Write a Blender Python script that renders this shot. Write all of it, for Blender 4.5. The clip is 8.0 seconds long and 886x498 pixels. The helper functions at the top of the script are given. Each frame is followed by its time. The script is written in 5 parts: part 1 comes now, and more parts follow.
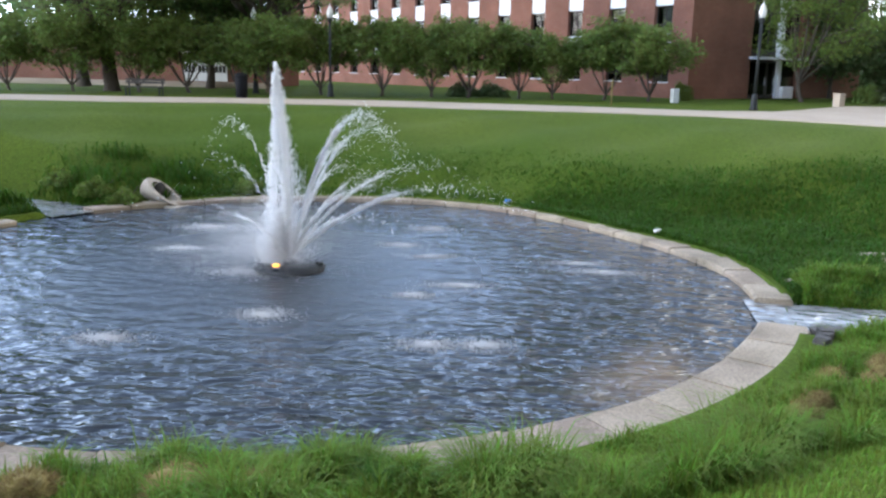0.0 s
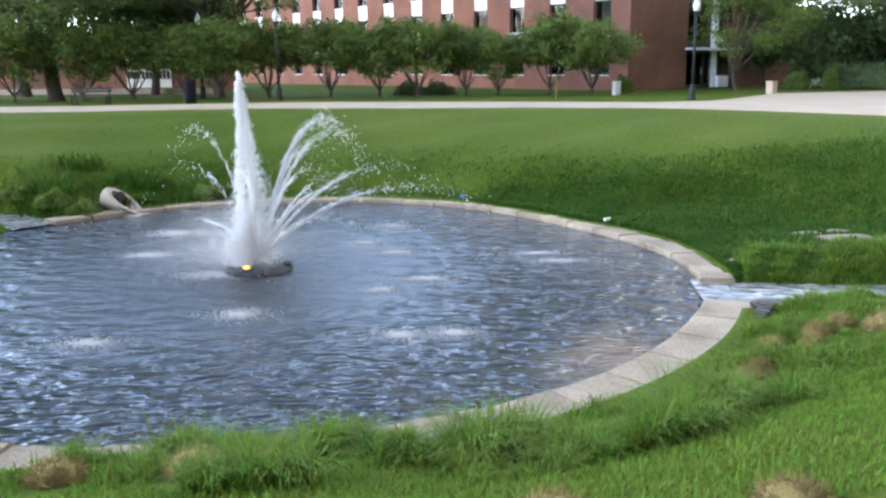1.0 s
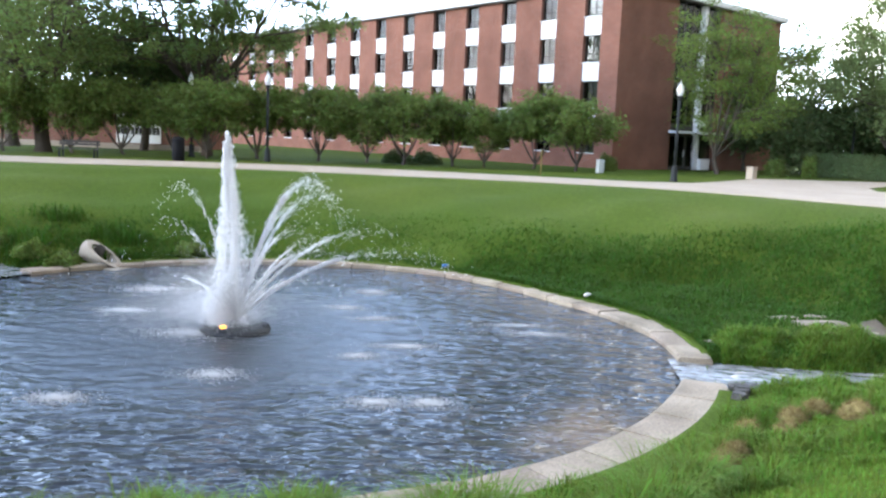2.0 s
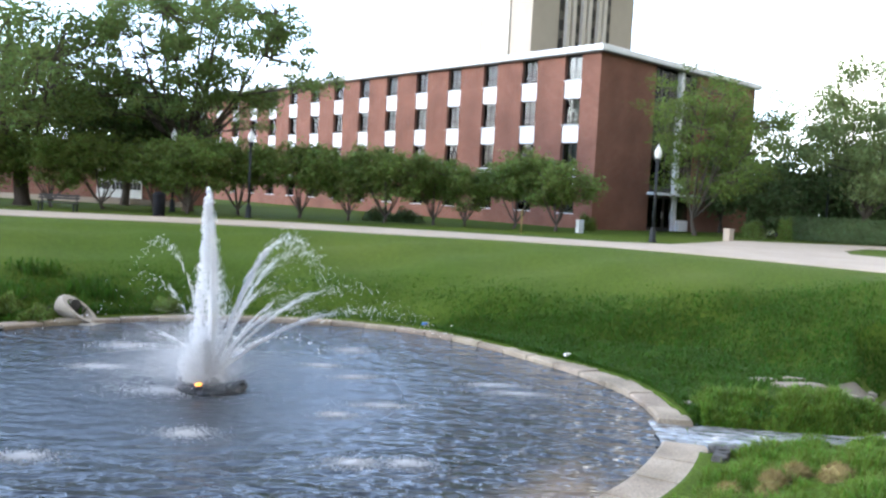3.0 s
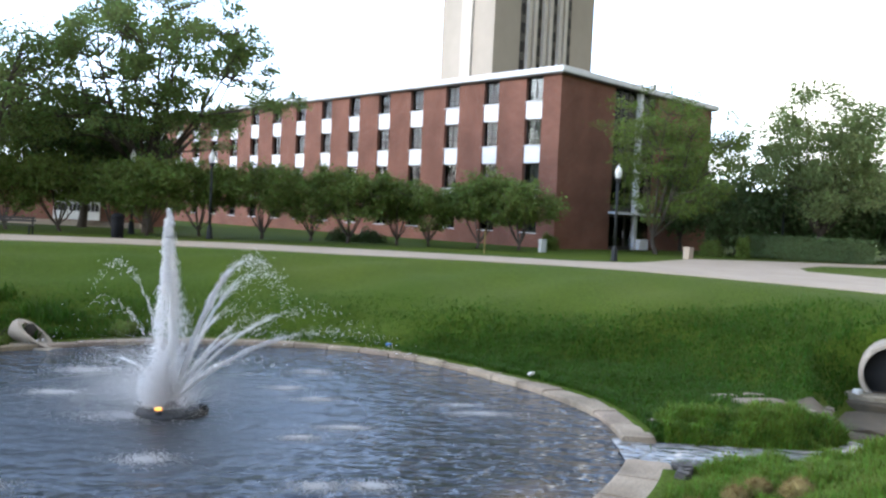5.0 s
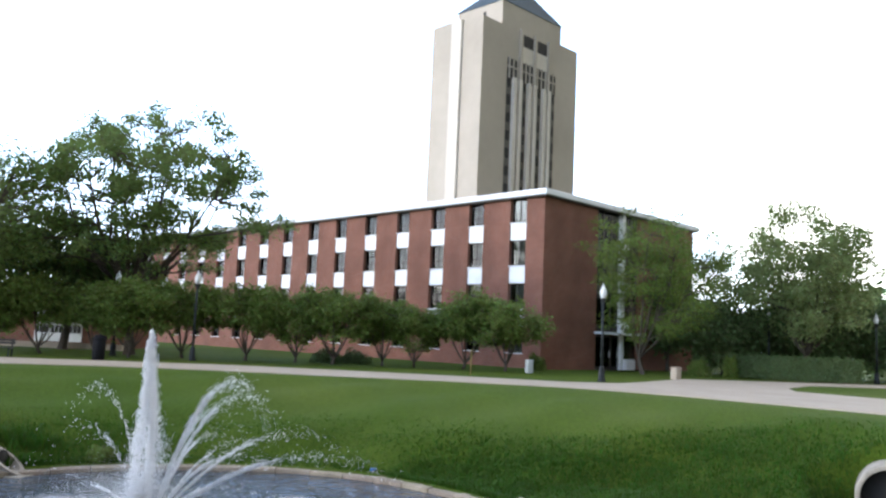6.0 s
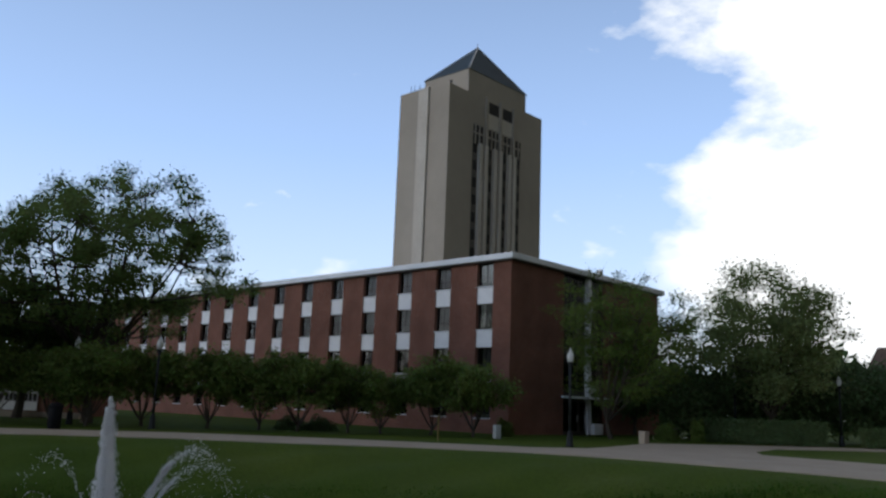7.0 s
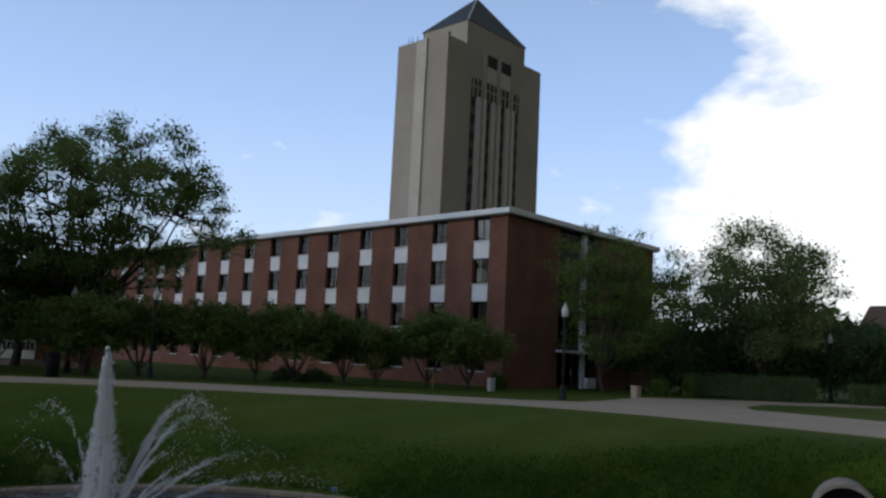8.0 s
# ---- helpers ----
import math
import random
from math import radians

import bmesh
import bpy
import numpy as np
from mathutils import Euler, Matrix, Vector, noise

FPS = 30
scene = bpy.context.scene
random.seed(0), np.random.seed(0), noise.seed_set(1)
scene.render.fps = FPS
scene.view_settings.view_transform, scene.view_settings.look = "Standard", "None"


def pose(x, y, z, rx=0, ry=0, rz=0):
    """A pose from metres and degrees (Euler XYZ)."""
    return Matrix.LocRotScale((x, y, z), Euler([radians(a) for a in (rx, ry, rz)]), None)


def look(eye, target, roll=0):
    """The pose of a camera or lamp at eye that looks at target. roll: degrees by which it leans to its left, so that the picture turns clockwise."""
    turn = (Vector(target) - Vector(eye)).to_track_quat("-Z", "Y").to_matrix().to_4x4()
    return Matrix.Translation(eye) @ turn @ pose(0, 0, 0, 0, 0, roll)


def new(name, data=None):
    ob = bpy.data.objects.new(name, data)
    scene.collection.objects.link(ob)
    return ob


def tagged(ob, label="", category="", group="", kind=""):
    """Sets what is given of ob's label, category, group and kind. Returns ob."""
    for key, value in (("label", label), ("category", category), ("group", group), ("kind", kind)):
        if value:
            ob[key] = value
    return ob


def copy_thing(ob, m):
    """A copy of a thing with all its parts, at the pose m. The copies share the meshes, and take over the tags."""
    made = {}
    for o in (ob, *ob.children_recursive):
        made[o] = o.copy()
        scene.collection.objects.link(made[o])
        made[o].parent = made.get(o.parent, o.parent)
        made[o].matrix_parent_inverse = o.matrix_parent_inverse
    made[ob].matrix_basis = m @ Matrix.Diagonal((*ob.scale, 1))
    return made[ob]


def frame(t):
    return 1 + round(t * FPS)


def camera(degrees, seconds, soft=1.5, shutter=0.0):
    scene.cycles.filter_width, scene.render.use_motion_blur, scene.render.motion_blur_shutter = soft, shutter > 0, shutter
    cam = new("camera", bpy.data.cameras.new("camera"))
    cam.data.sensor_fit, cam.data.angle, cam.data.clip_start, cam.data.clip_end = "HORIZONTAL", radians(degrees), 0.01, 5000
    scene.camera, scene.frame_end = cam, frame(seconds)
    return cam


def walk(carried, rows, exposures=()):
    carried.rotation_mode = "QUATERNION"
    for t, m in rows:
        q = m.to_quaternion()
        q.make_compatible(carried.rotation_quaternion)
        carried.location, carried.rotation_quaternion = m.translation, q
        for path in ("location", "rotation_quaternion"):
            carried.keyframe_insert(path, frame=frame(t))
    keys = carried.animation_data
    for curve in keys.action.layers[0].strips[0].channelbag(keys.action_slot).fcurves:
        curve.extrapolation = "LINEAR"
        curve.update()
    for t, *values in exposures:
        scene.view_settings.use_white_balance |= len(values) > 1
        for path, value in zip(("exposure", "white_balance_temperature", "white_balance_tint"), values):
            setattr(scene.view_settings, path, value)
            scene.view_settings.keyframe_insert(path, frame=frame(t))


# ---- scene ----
cam = camera(56.4, 8.0, soft=2.5)
PATH = [
    (0.0, pose(0.257, 0.721, 3.779, 77.685, -1.086, 1.445)),
    (0.5, pose(0.175, 0.721, 3.77, 76.326, -0.554, -1.923)),
    (0.8, pose(0.074, 0.298, 3.803, 76.241, 0.124, -2.443)),
    (1.0, pose(0, 0, 3.9, 77.49, 0.56, -2.47)),
    (1.5, pose(0, 0, 3.9, 79.38, -2.03, -1.91)),
    (2.0, pose(0, 0, 3.9, 82.25, -2.25, -3.30)),
    (2.2, pose(0, 0, 3.9, 83.81, -2.62, -3.19)),
    (3.3, pose(0, 0, 3.9, 86.79, -3.00, -4.85)),
    (3.5, pose(0, 0, 3.9, 87.08, -2.82, -4.38)),
    (4.0, pose(0, 0, 3.9, 86.63, -2.34, -4.19)),
    (5.3, pose(0, 0, 3.9, 88.94, -2.45, -7.90)),
    (5.5, pose(0, 0, 3.9, 90.02, -2.02, -7.96)),
    (5.8, pose(0, 0, 3.9, 93.215, -2.03, -7.805)),
    (6.0, pose(0, 0, 3.9, 96.24, -2.52, -8.12)),
    (6.2, pose(0, 0, 3.9, 99.141, -2.746, -9.312)),
    (6.5, pose(0, 0, 3.9, 101.34, -2.51, -10.48)),
    (7.0, pose(0, 0, 3.9, 100.76, -2.12, -10.38)),
    (7.5, pose(0, 0, 3.9, 100.44, -2.29, -10.15)),
    (8.0, pose(0, 0, 3.9, 97.59, -2.71, -10.73)),
]
walk(cam, PATH, exposures=[
    (0.0, 0.42, 6500, 10), (0.6, 0.5, 6500, 10), (1.0, 0.66, 6500, 10), (2.2, 0.76, 6500, 10), (3.4, 0.52, 6500, 10), (4.2, 0.4, 6500, 10), (5.4, 0.15, 6500, 10), (5.8, 0.15, 6500, 10),
    (6.0, 0.1, 6500, 10), (6.25, -0.45, 6500, 10), (6.5, -1.5, 6450, 10), (6.8, -2.0, 6350, 9), (7.4, -2.3, 6350, 9), (8.0, -2.25, 6400, 9)])

# ---- sky and sun ----
SUN_EL, SUN_AZ = radians(20), radians(262)   # azimuth clockwise from north (+y)
world = bpy.data.worlds.new("sky")
scene.world = world
world.use_nodes = True
wn, wl = world.node_tree.nodes, world.node_tree.links
wn.clear()


def sky_node(kind, **values):
    x = wn.new(kind)
    for key, value in values.items():
        if key == "operation":
            x.operation = value
        else:
            x.inputs[int(key[1:])].default_value = value
    return x


w_out, w_bg = wn.new("ShaderNodeOutputWorld"), wn.new("ShaderNodeBackground")
w_sky = wn.new("ShaderNodeTexSky")
w_sky.sky_type, w_sky.sun_disc = "NISHITA", False
w_sky.sun_elevation, w_sky.sun_rotation = SUN_EL, SUN_AZ
w_sky.air_density, w_sky.dust_density, w_sky.ozone_density = 1.0, 1.2, 1.6
w_co = wn.new("ShaderNodeTexCoord")
w_xyz = wn.new("ShaderNodeSeparateXYZ")
wl.new(w_co.outputs["Generated"], w_xyz.inputs["Vector"])
# heaped clouds: two sizes of noise, flattened towards the horizon
w_map = wn.new("ShaderNodeMapping")
w_map.inputs["Scale"].default_value = (1.0, 1.0, 1.9)
w_map.inputs["Location"].default_value = (0.31, 0.12, 0.4)
w_noise = wn.new("ShaderNodeTexNoise")
w_noise.inputs["Scale"].default_value, w_noise.inputs["Detail"].default_value = 4.6, 9
w_noise.inputs["Roughness"].default_value = 0.56
wl.new(w_co.outputs["Generated"], w_map.inputs["Vector"])
wl.new(w_map.outputs["Vector"], w_noise.inputs["Vector"])
# the bank of cloud fills the sky to the east
w_dot = sky_node("ShaderNodeVectorMath", operation="DOT_PRODUCT", _1=(0.90, -0.42, -0.05))
wl.new(w_co.outputs["Generated"], w_dot.inputs[0])
w_add = sky_node("ShaderNodeMath", operation="MULTIPLY_ADD", _1=0.75)
wl.new(w_noise.outputs["Fac"], w_add.inputs[0])
wl.new(w_dot.outputs["Value"], w_add.inputs[2])
w_ramp = wn.new("ShaderNodeValToRGB")
w_ramp.color_ramp.elements[0].position, w_ramp.color_ramp.elements[1].position = 0.37, 0.47
wl.new(w_add.outputs["Value"], w_ramp.inputs["Fac"])
# bright to the north, dulled in the unseen south to dim walls and lawn
w_tone = sky_node("ShaderNodeMapRange", _1=0.05, _2=0.75, _3=4.0, _4=34.0)
wl.new(w_xyz.outputs["Y"], w_tone.inputs["Value"])
w_cloud = wn.new("ShaderNodeCombineColor")
for key in ("Red", "Green", "Blue"):
    wl.new(w_tone.outputs["Result"], w_cloud.inputs[key])
# thin high haze over the blue, whiter and denser near the horizon
w_low = sky_node("ShaderNodeMapRange", _1=0.0, _2=0.85, _3=1.0, _4=0.0)
wl.new(w_xyz.outputs["Z"], w_low.inputs["Value"])
w_haze = wn.new("ShaderNodeValToRGB")
w_haze.color_ramp.elements[0].color, w_haze.color_ramp.elements[1].color = (0.5, 0.8, 1.5, 1), (22.0, 25.5, 30.0, 1)
w_mid = w_haze.color_ramp.elements.new(0.66)
w_mid.color = (11.5, 16.5, 26.5, 1)
wl.new(w_low.outputs["Result"], w_haze.inputs["Fac"])
w_veil = wn.new("ShaderNodeMix")
w_veil.data_type, w_veil.blend_type = "RGBA", "ADD"
w_veil.inputs["Factor"].default_value = 1.0
wl.new(w_sky.outputs["Color"], w_veil.inputs["A"])
wl.new(w_haze.outputs["Color"], w_veil.inputs["B"])
# small broken clouds near the horizon
w_bits = wn.new("ShaderNodeTexNoise")
w_bits.inputs["Scale"].default_value, w_bits.inputs["Detail"].default_value, w_bits.inputs["Roughness"].default_value = 7.5, 7, 0.55
wl.new(w_map.outputs["Vector"], w_bits.inputs["Vector"])
w_gain = sky_node("ShaderNodeMath", operation="MULTIPLY_ADD", _1=0.30)
wl.new(w_low.outputs["Result"], w_gain.inputs[0])
wl.new(w_bits.outputs["Fac"], w_gain.inputs[2])
w_edge = sky_node("ShaderNodeMapRange", _1=0.855, _2=0.98, _3=0.0, _4=0.85)
wl.new(w_gain.outputs["Value"], w_edge.inputs["Value"])
w_most = sky_node("ShaderNodeMath", operation="MAXIMUM")
wl.new(w_ramp.outputs["Color"], w_most.inputs[0])
wl.new(w_edge.outputs["Result"], w_most.inputs[1])
w_mix = wn.new("ShaderNodeMix")
w_mix.data_type = "RGBA"
wl.new(w_most.outputs["Value"], w_mix.inputs["Factor"])
wl.new(w_veil.outputs["Result"], w_mix.inputs["A"])
wl.new(w_cloud.outputs["Color"], w_mix.inputs["B"])
wl.new(w_mix.outputs["Result"], w_bg.inputs["Color"])
wl.new(w_bg.outputs["Background"], w_out.inputs["Surface"])
w_bg.inputs["Strength"].default_value = 0.15
sun = new("sun", bpy.data.lights.new("sun", "SUN"))
sun.data.energy, sun.data.angle, sun.data.color = 1.6, radians(12), (1, 0.93, 0.82)
sun.matrix_world = look((0, 0, 0), (-math.sin(SUN_AZ) * math.cos(SUN_EL), -math.cos(SUN_AZ) * math.cos(SUN_EL), -math.sin(SUN_EL)))


# ---- materials ----
def material(name, colour, rough=0.8, metal=0.0, second=None, scale=6.0, fine=0.0, fine_scale=60.0, bump=0.0, bump_scale=40.0,
             random_by="", spread=0.12, spec=0.5, trans=0.0, stretch=(1, 1, 1)):
    """A surface with colour varied at two scales, relief, and variation piece by piece."""
    m = bpy.data.materials.new(name)
    m.use_nodes = True
    n, l = m.node_tree.nodes, m.node_tree.links
    b = n["Principled BSDF"]
    b.inputs["Roughness"].default_value, b.inputs["Metallic"].default_value = rough, metal
    b.inputs["Specular IOR Level"].default_value = spec
    co = n.new("ShaderNodeTexCoord")
    mp = n.new("ShaderNodeMapping")
    mp.inputs["Scale"].default_value = stretch
    l.new(co.outputs["Object"], mp.inputs["Vector"])

    def noise_tex(s, detail=4):
        t = n.new("ShaderNodeTexNoise")
        t.inputs["Scale"].default_value, t.inputs["Detail"].default_value = s, detail
        l.new(mp.outputs["Vector"], t.inputs["Vector"])
        return t

    def mix(fac, a, c, kind="MIX"):
        x = n.new("ShaderNodeMix")
        x.data_type, x.blend_type = "RGBA", kind
        for sock, v in (("Factor", fac), ("A", a), ("B", c)):
            if isinstance(v, (tuple, float, int)):
                x.inputs[sock].default_value = v if isinstance(v, (float, int)) else (*v, 1)
            else:
                l.new(v, x.inputs[sock])
        return x.outputs["Result"]

    out = colour
    big = noise_tex(scale)
    r = n.new("ShaderNodeValToRGB")
    r.color_ramp.elements[0].position, r.color_ramp.elements[1].position = 0.35, 0.68
    l.new(big.outputs["Fac"], r.inputs["Fac"])
    out = mix(r.outputs["Color"], colour, second or tuple(v * 0.75 for v in colour))
    if fine:
        f = noise_tex(fine_scale, 3)
        g = n.new("ShaderNodeMapRange")
        g.inputs["From Min"].default_value, g.inputs["From Max"].default_value = 0.3, 0.7
        g.inputs["To Min"].default_value, g.inputs["To Max"].default_value = 1 - fine, 1 + fine
        l.new(f.outputs["Fac"], g.inputs["Value"])
        cc = n.new("ShaderNodeCombineColor")
        for k in ("Red", "Green", "Blue"):
            l.new(g.outputs["Result"], cc.inputs[k])
        out = mix(1.0, out, cc.outputs["Color"], "MULTIPLY")
    if random_by:
        src = n.new("ShaderNodeObjectInfo").outputs["Random"] if random_by == "object" else n.new("ShaderNodeNewGeometry").outputs["Random Per Island"]
        h = n.new("ShaderNodeHueSaturation")
        g = n.new("ShaderNodeMapRange")
        g.inputs["To Min"].default_value, g.inputs["To Max"].default_value = 1 - 2.5 * spread, 1 + 2.5 * spread
        l.new(src, g.inputs["Value"])
        l.new(g.outputs["Result"], h.inputs["Value"])
        g2 = n.new("ShaderNodeMapRange")
        g2.inputs["To Min"].default_value, g2.inputs["To Max"].default_value = 0.5 - spread * 0.22, 0.5 + spread * 0.22
        l.new(src, g2.inputs["Value"])
        l.new(g2.outputs["Result"], h.inputs["Hue"])
        l.new(out, h.inputs["Color"])
        out = h.outputs["Color"]
    l.new(out, b.inputs["Base Color"])
    if bump:
        t = noise_tex(bump_scale, 5)
        bp = n.new("ShaderNodeBump")
        bp.inputs["Strength"].default_value, bp.inputs["Distance"].default_value = bump, 0.02
        l.new(t.outputs["Fac"], bp.inputs["Height"])
        l.new(bp.outputs["Normal"], b.inputs["Normal"])
    if trans:
        tr = n.new("ShaderNodeBsdfTranslucent")
        l.new(out, tr.inputs["Color"])
        mx = n.new("ShaderNodeMixShader")
        mx.inputs["Fac"].default_value = trans
        l.new(b.outputs["BSDF"], mx.inputs[1])
        l.new(tr.outputs["BSDF"], mx.inputs[2])
        l.new(mx.outputs["Shader"], n["Material Output"].inputs["Surface"])
    return m


def brick_material(name, c1, c2, mortar):
    """Running-bond brickwork at true size."""
    m = bpy.data.materials.new(name)
    m.use_nodes = True
    n, l = m.node_tree.nodes, m.node_tree.links
    b = n["Principled BSDF"]
    b.inputs["Roughness"].default_value = 0.88
    b.inputs["Specular IOR Level"].default_value = 0.25
    co = n.new("ShaderNodeTexCoord")
    sep = n.new("ShaderNodeSeparateXYZ")
    l.new(co.outputs["Object"], sep.inputs["Vector"])
    add = n.new("ShaderNodeMath")
    add.operation = "ADD"
    l.new(sep.outputs["X"], add.inputs[0])
    l.new(sep.outputs["Y"], add.inputs[1])
    com = n.new("ShaderNodeCombineXYZ")
    l.new(add.outputs["Value"], com.inputs["X"])
    l.new(sep.outputs["Z"], com.inputs["Y"])
    br = n.new("ShaderNodeTexBrick")
    br.inputs["Scale"].default_value = 1.0
    br.inputs["Brick Width"].default_value, br.inputs["Row Height"].default_value = 0.21, 0.075
    br.inputs["Mortar Size"].default_value = 0.006
    br.inputs["Color1"].default_value, br.inputs["Color2"].default_value = (*c1, 1), (*c2, 1)
    br.inputs["Mortar"].default_value = (*mortar, 1)
    l.new(com.outputs["Vector"], br.inputs["Vector"])
    no = n.new("ShaderNodeTexNoise")
    no.inputs["Scale"].default_value, no.inputs["Detail"].default_value = 0.45, 6
    l.new(co.outputs["Object"], no.inputs["Vector"])
    mr = n.new("ShaderNodeMapRange")
    mr.inputs["From Min"].default_value, mr.inputs["From Max"].default_value = 0.3, 0.7
    mr.inputs["To Min"].default_value, mr.inputs["To Max"].default_value = 0.8, 1.18
    l.new(no.outputs["Fac"], mr.inputs["Value"])
    hs = n.new("ShaderNodeHueSaturation")
    l.new(mr.outputs["Result"], hs.inputs["Value"])
    l.new(br.outputs["Color"], hs.inputs["Color"])
    l.new(hs.outputs["Color"], b.inputs["Base Color"])
    bp = n.new("ShaderNodeBump")
    bp.inputs["Strength"].default_value, bp.inputs["Distance"].default_value, bp.invert = 0.5, 0.01, True
    l.new(br.outputs["Fac"], bp.inputs["Height"])
    l.new(bp.outputs["Normal"], b.inputs["Normal"])
    return m


def glass_material(name, tint):
    m = bpy.data.materials.new(name)
    m.use_nodes = True
    n, l = m.node_tree.nodes, m.node_tree.links
    n.remove(n["Principled BSDF"])
    t, g, fr, mx = n.new("ShaderNodeBsdfTransparent"), n.new("ShaderNodeBsdfGlossy"), n.new("ShaderNodeFresnel"), n.new("ShaderNodeMixShader")
    t.inputs["Color"].default_value = (*tint, 1)
    g.inputs["Roughness"].default_value = 0.03
    fr.inputs["IOR"].default_value = 1.5
    l.new(fr.outputs["Fac"], mx.inputs["Fac"])
    l.new(t.outputs["BSDF"], mx.inputs[1])
    l.new(g.outputs["BSDF"], mx.inputs[2])
    l.new(mx.outputs["Shader"], n["Material Output"].inputs["Surface"])
    return m


def glow_material(name, colour, strength):
    m = bpy.data.materials.new(name)
    m.use_nodes = True
    b = m.node_tree.nodes["Principled BSDF"]
    b.inputs["Base Color"].default_value = (*colour, 1)
    b.inputs["Emission Color"].default_value = (*colour, 1)
    b.inputs["Emission Strength"].default_value = strength
    return m


def water_material(name, deep, mud, wave, foam=0.0):
    """Murky rippled water: a dull body under a glossy surface."""
    m = bpy.data.materials.new(name)
    m.use_nodes = True
    n, l = m.node_tree.nodes, m.node_tree.links
    b = n["Principled BSDF"]
    b.inputs["Roughness"].default_value, b.inputs["IOR"].default_value = 0.08, 1.33
    co = n.new("ShaderNodeTexCoord")
    n1, n2, n3 = (n.new("ShaderNodeTexNoise") for _ in range(3))
    mp = n.new("ShaderNodeMapping")
    mp.inputs["Scale"].default_value = (1.0, 1.7, 1.0)
    mp.inputs["Rotation"].default_value = (0, 0, 0.25)
    l.new(co.outputs["Object"], mp.inputs["Vector"])
    for t, s, d, src in ((n1, 1.7, 1.5, mp), (n2, 4.2, 1, mp), (n3, 0.5, 4, co)):
        t.inputs["Scale"].default_value, t.inputs["Detail"].default_value = s, d
        l.new(src.outputs["Vector" if src is mp else "Object"], t.inputs["Vector"])
    s1 = n.new("ShaderNodeMath")
    s1.operation = "MULTIPLY_ADD"
    s1.inputs[1].default_value = 3.0
    l.new(n1.outputs["Fac"], s1.inputs[0])
    l.new(n2.outputs["Fac"], s1.inputs[2])
    bp = n.new("ShaderNodeBump")
    bp.inputs["Distance"].default_value = 0.058
    away = n.new("ShaderNodeVectorMath")
    away.operation = "DISTANCE"
    away.inputs[1].default_value = (-3.3, 15.9, 0)
    l.new(co.outputs["Object"], away.inputs[0])
    for sock, lo, hi in (("Strength", 0.3 * wave, 1.5 * wave), ("Roughness", 0.36, 0.04)):
        fall = n.new("ShaderNodeMapRange")
        for k, value in enumerate((2.5, 8.0, lo, hi)):
            fall.inputs[k + 1].default_value = value
        l.new(away.outputs["Value"], fall.inputs["Value"])
        l.new(fall.outputs["Result"], (bp if sock == "Strength" else b).inputs[sock])
    l.new(s1.outputs["Value"], bp.inputs["Height"])
    l.new(bp.outputs["Normal"], b.inputs["Normal"])
    # a mud shoal by the near rim, its edge broken up
    dist = n.new("ShaderNodeVectorMath")
    dist.operation = "DISTANCE"
    dist.inputs[1].default_value = mud[0]
    l.new(co.outputs["Object"], dist.inputs[0])
    sm = n.new("ShaderNodeMath")
    sm.operation = "MULTIPLY_ADD"
    sm.inputs[1].default_value = 2.6
    l.new(n3.outputs["Fac"], sm.inputs[0])
    l.new(dist.outputs["Value"], sm.inputs[2])
    mr = n.new("ShaderNodeMapRange")
    mr.inputs["From Min"].default_value, mr.inputs["From Max"].default_value = mud[1] + 1.3, mud[1] + 0.5
    l.new(sm.outputs["Value"], mr.inputs["Value"])
    mx = n.new("ShaderNodeMix")
    mx.data_type = "RGBA"
    mx.inputs["A"].default_value, mx.inputs["B"].default_value = (*deep, 1), (0.13, 0.10, 0.075, 1)
    l.new(mr.outputs["Result"], mx.inputs["Factor"])
    out = mx.outputs["Result"]
    if foam:
        r = n.new("ShaderNodeValToRGB")
        r.color_ramp.elements[0].position, r.color_ramp.elements[1].position = 0.50 - foam * 0.2, 0.85 - foam * 0.1
        l.new(n2.outputs["Fac"], r.inputs["Fac"])
        m2 = n.new("ShaderNodeMix")
        m2.data_type = "RGBA"
        m2.inputs["B"].default_value = (0.33, 0.345, 0.35, 1)
        l.new(r.outputs["Color"], m2.inputs["Factor"])
        l.new(out, m2.inputs["A"])
        out = m2.outputs["Result"]
    l.new(out, b.inputs["Base Color"])
    return m


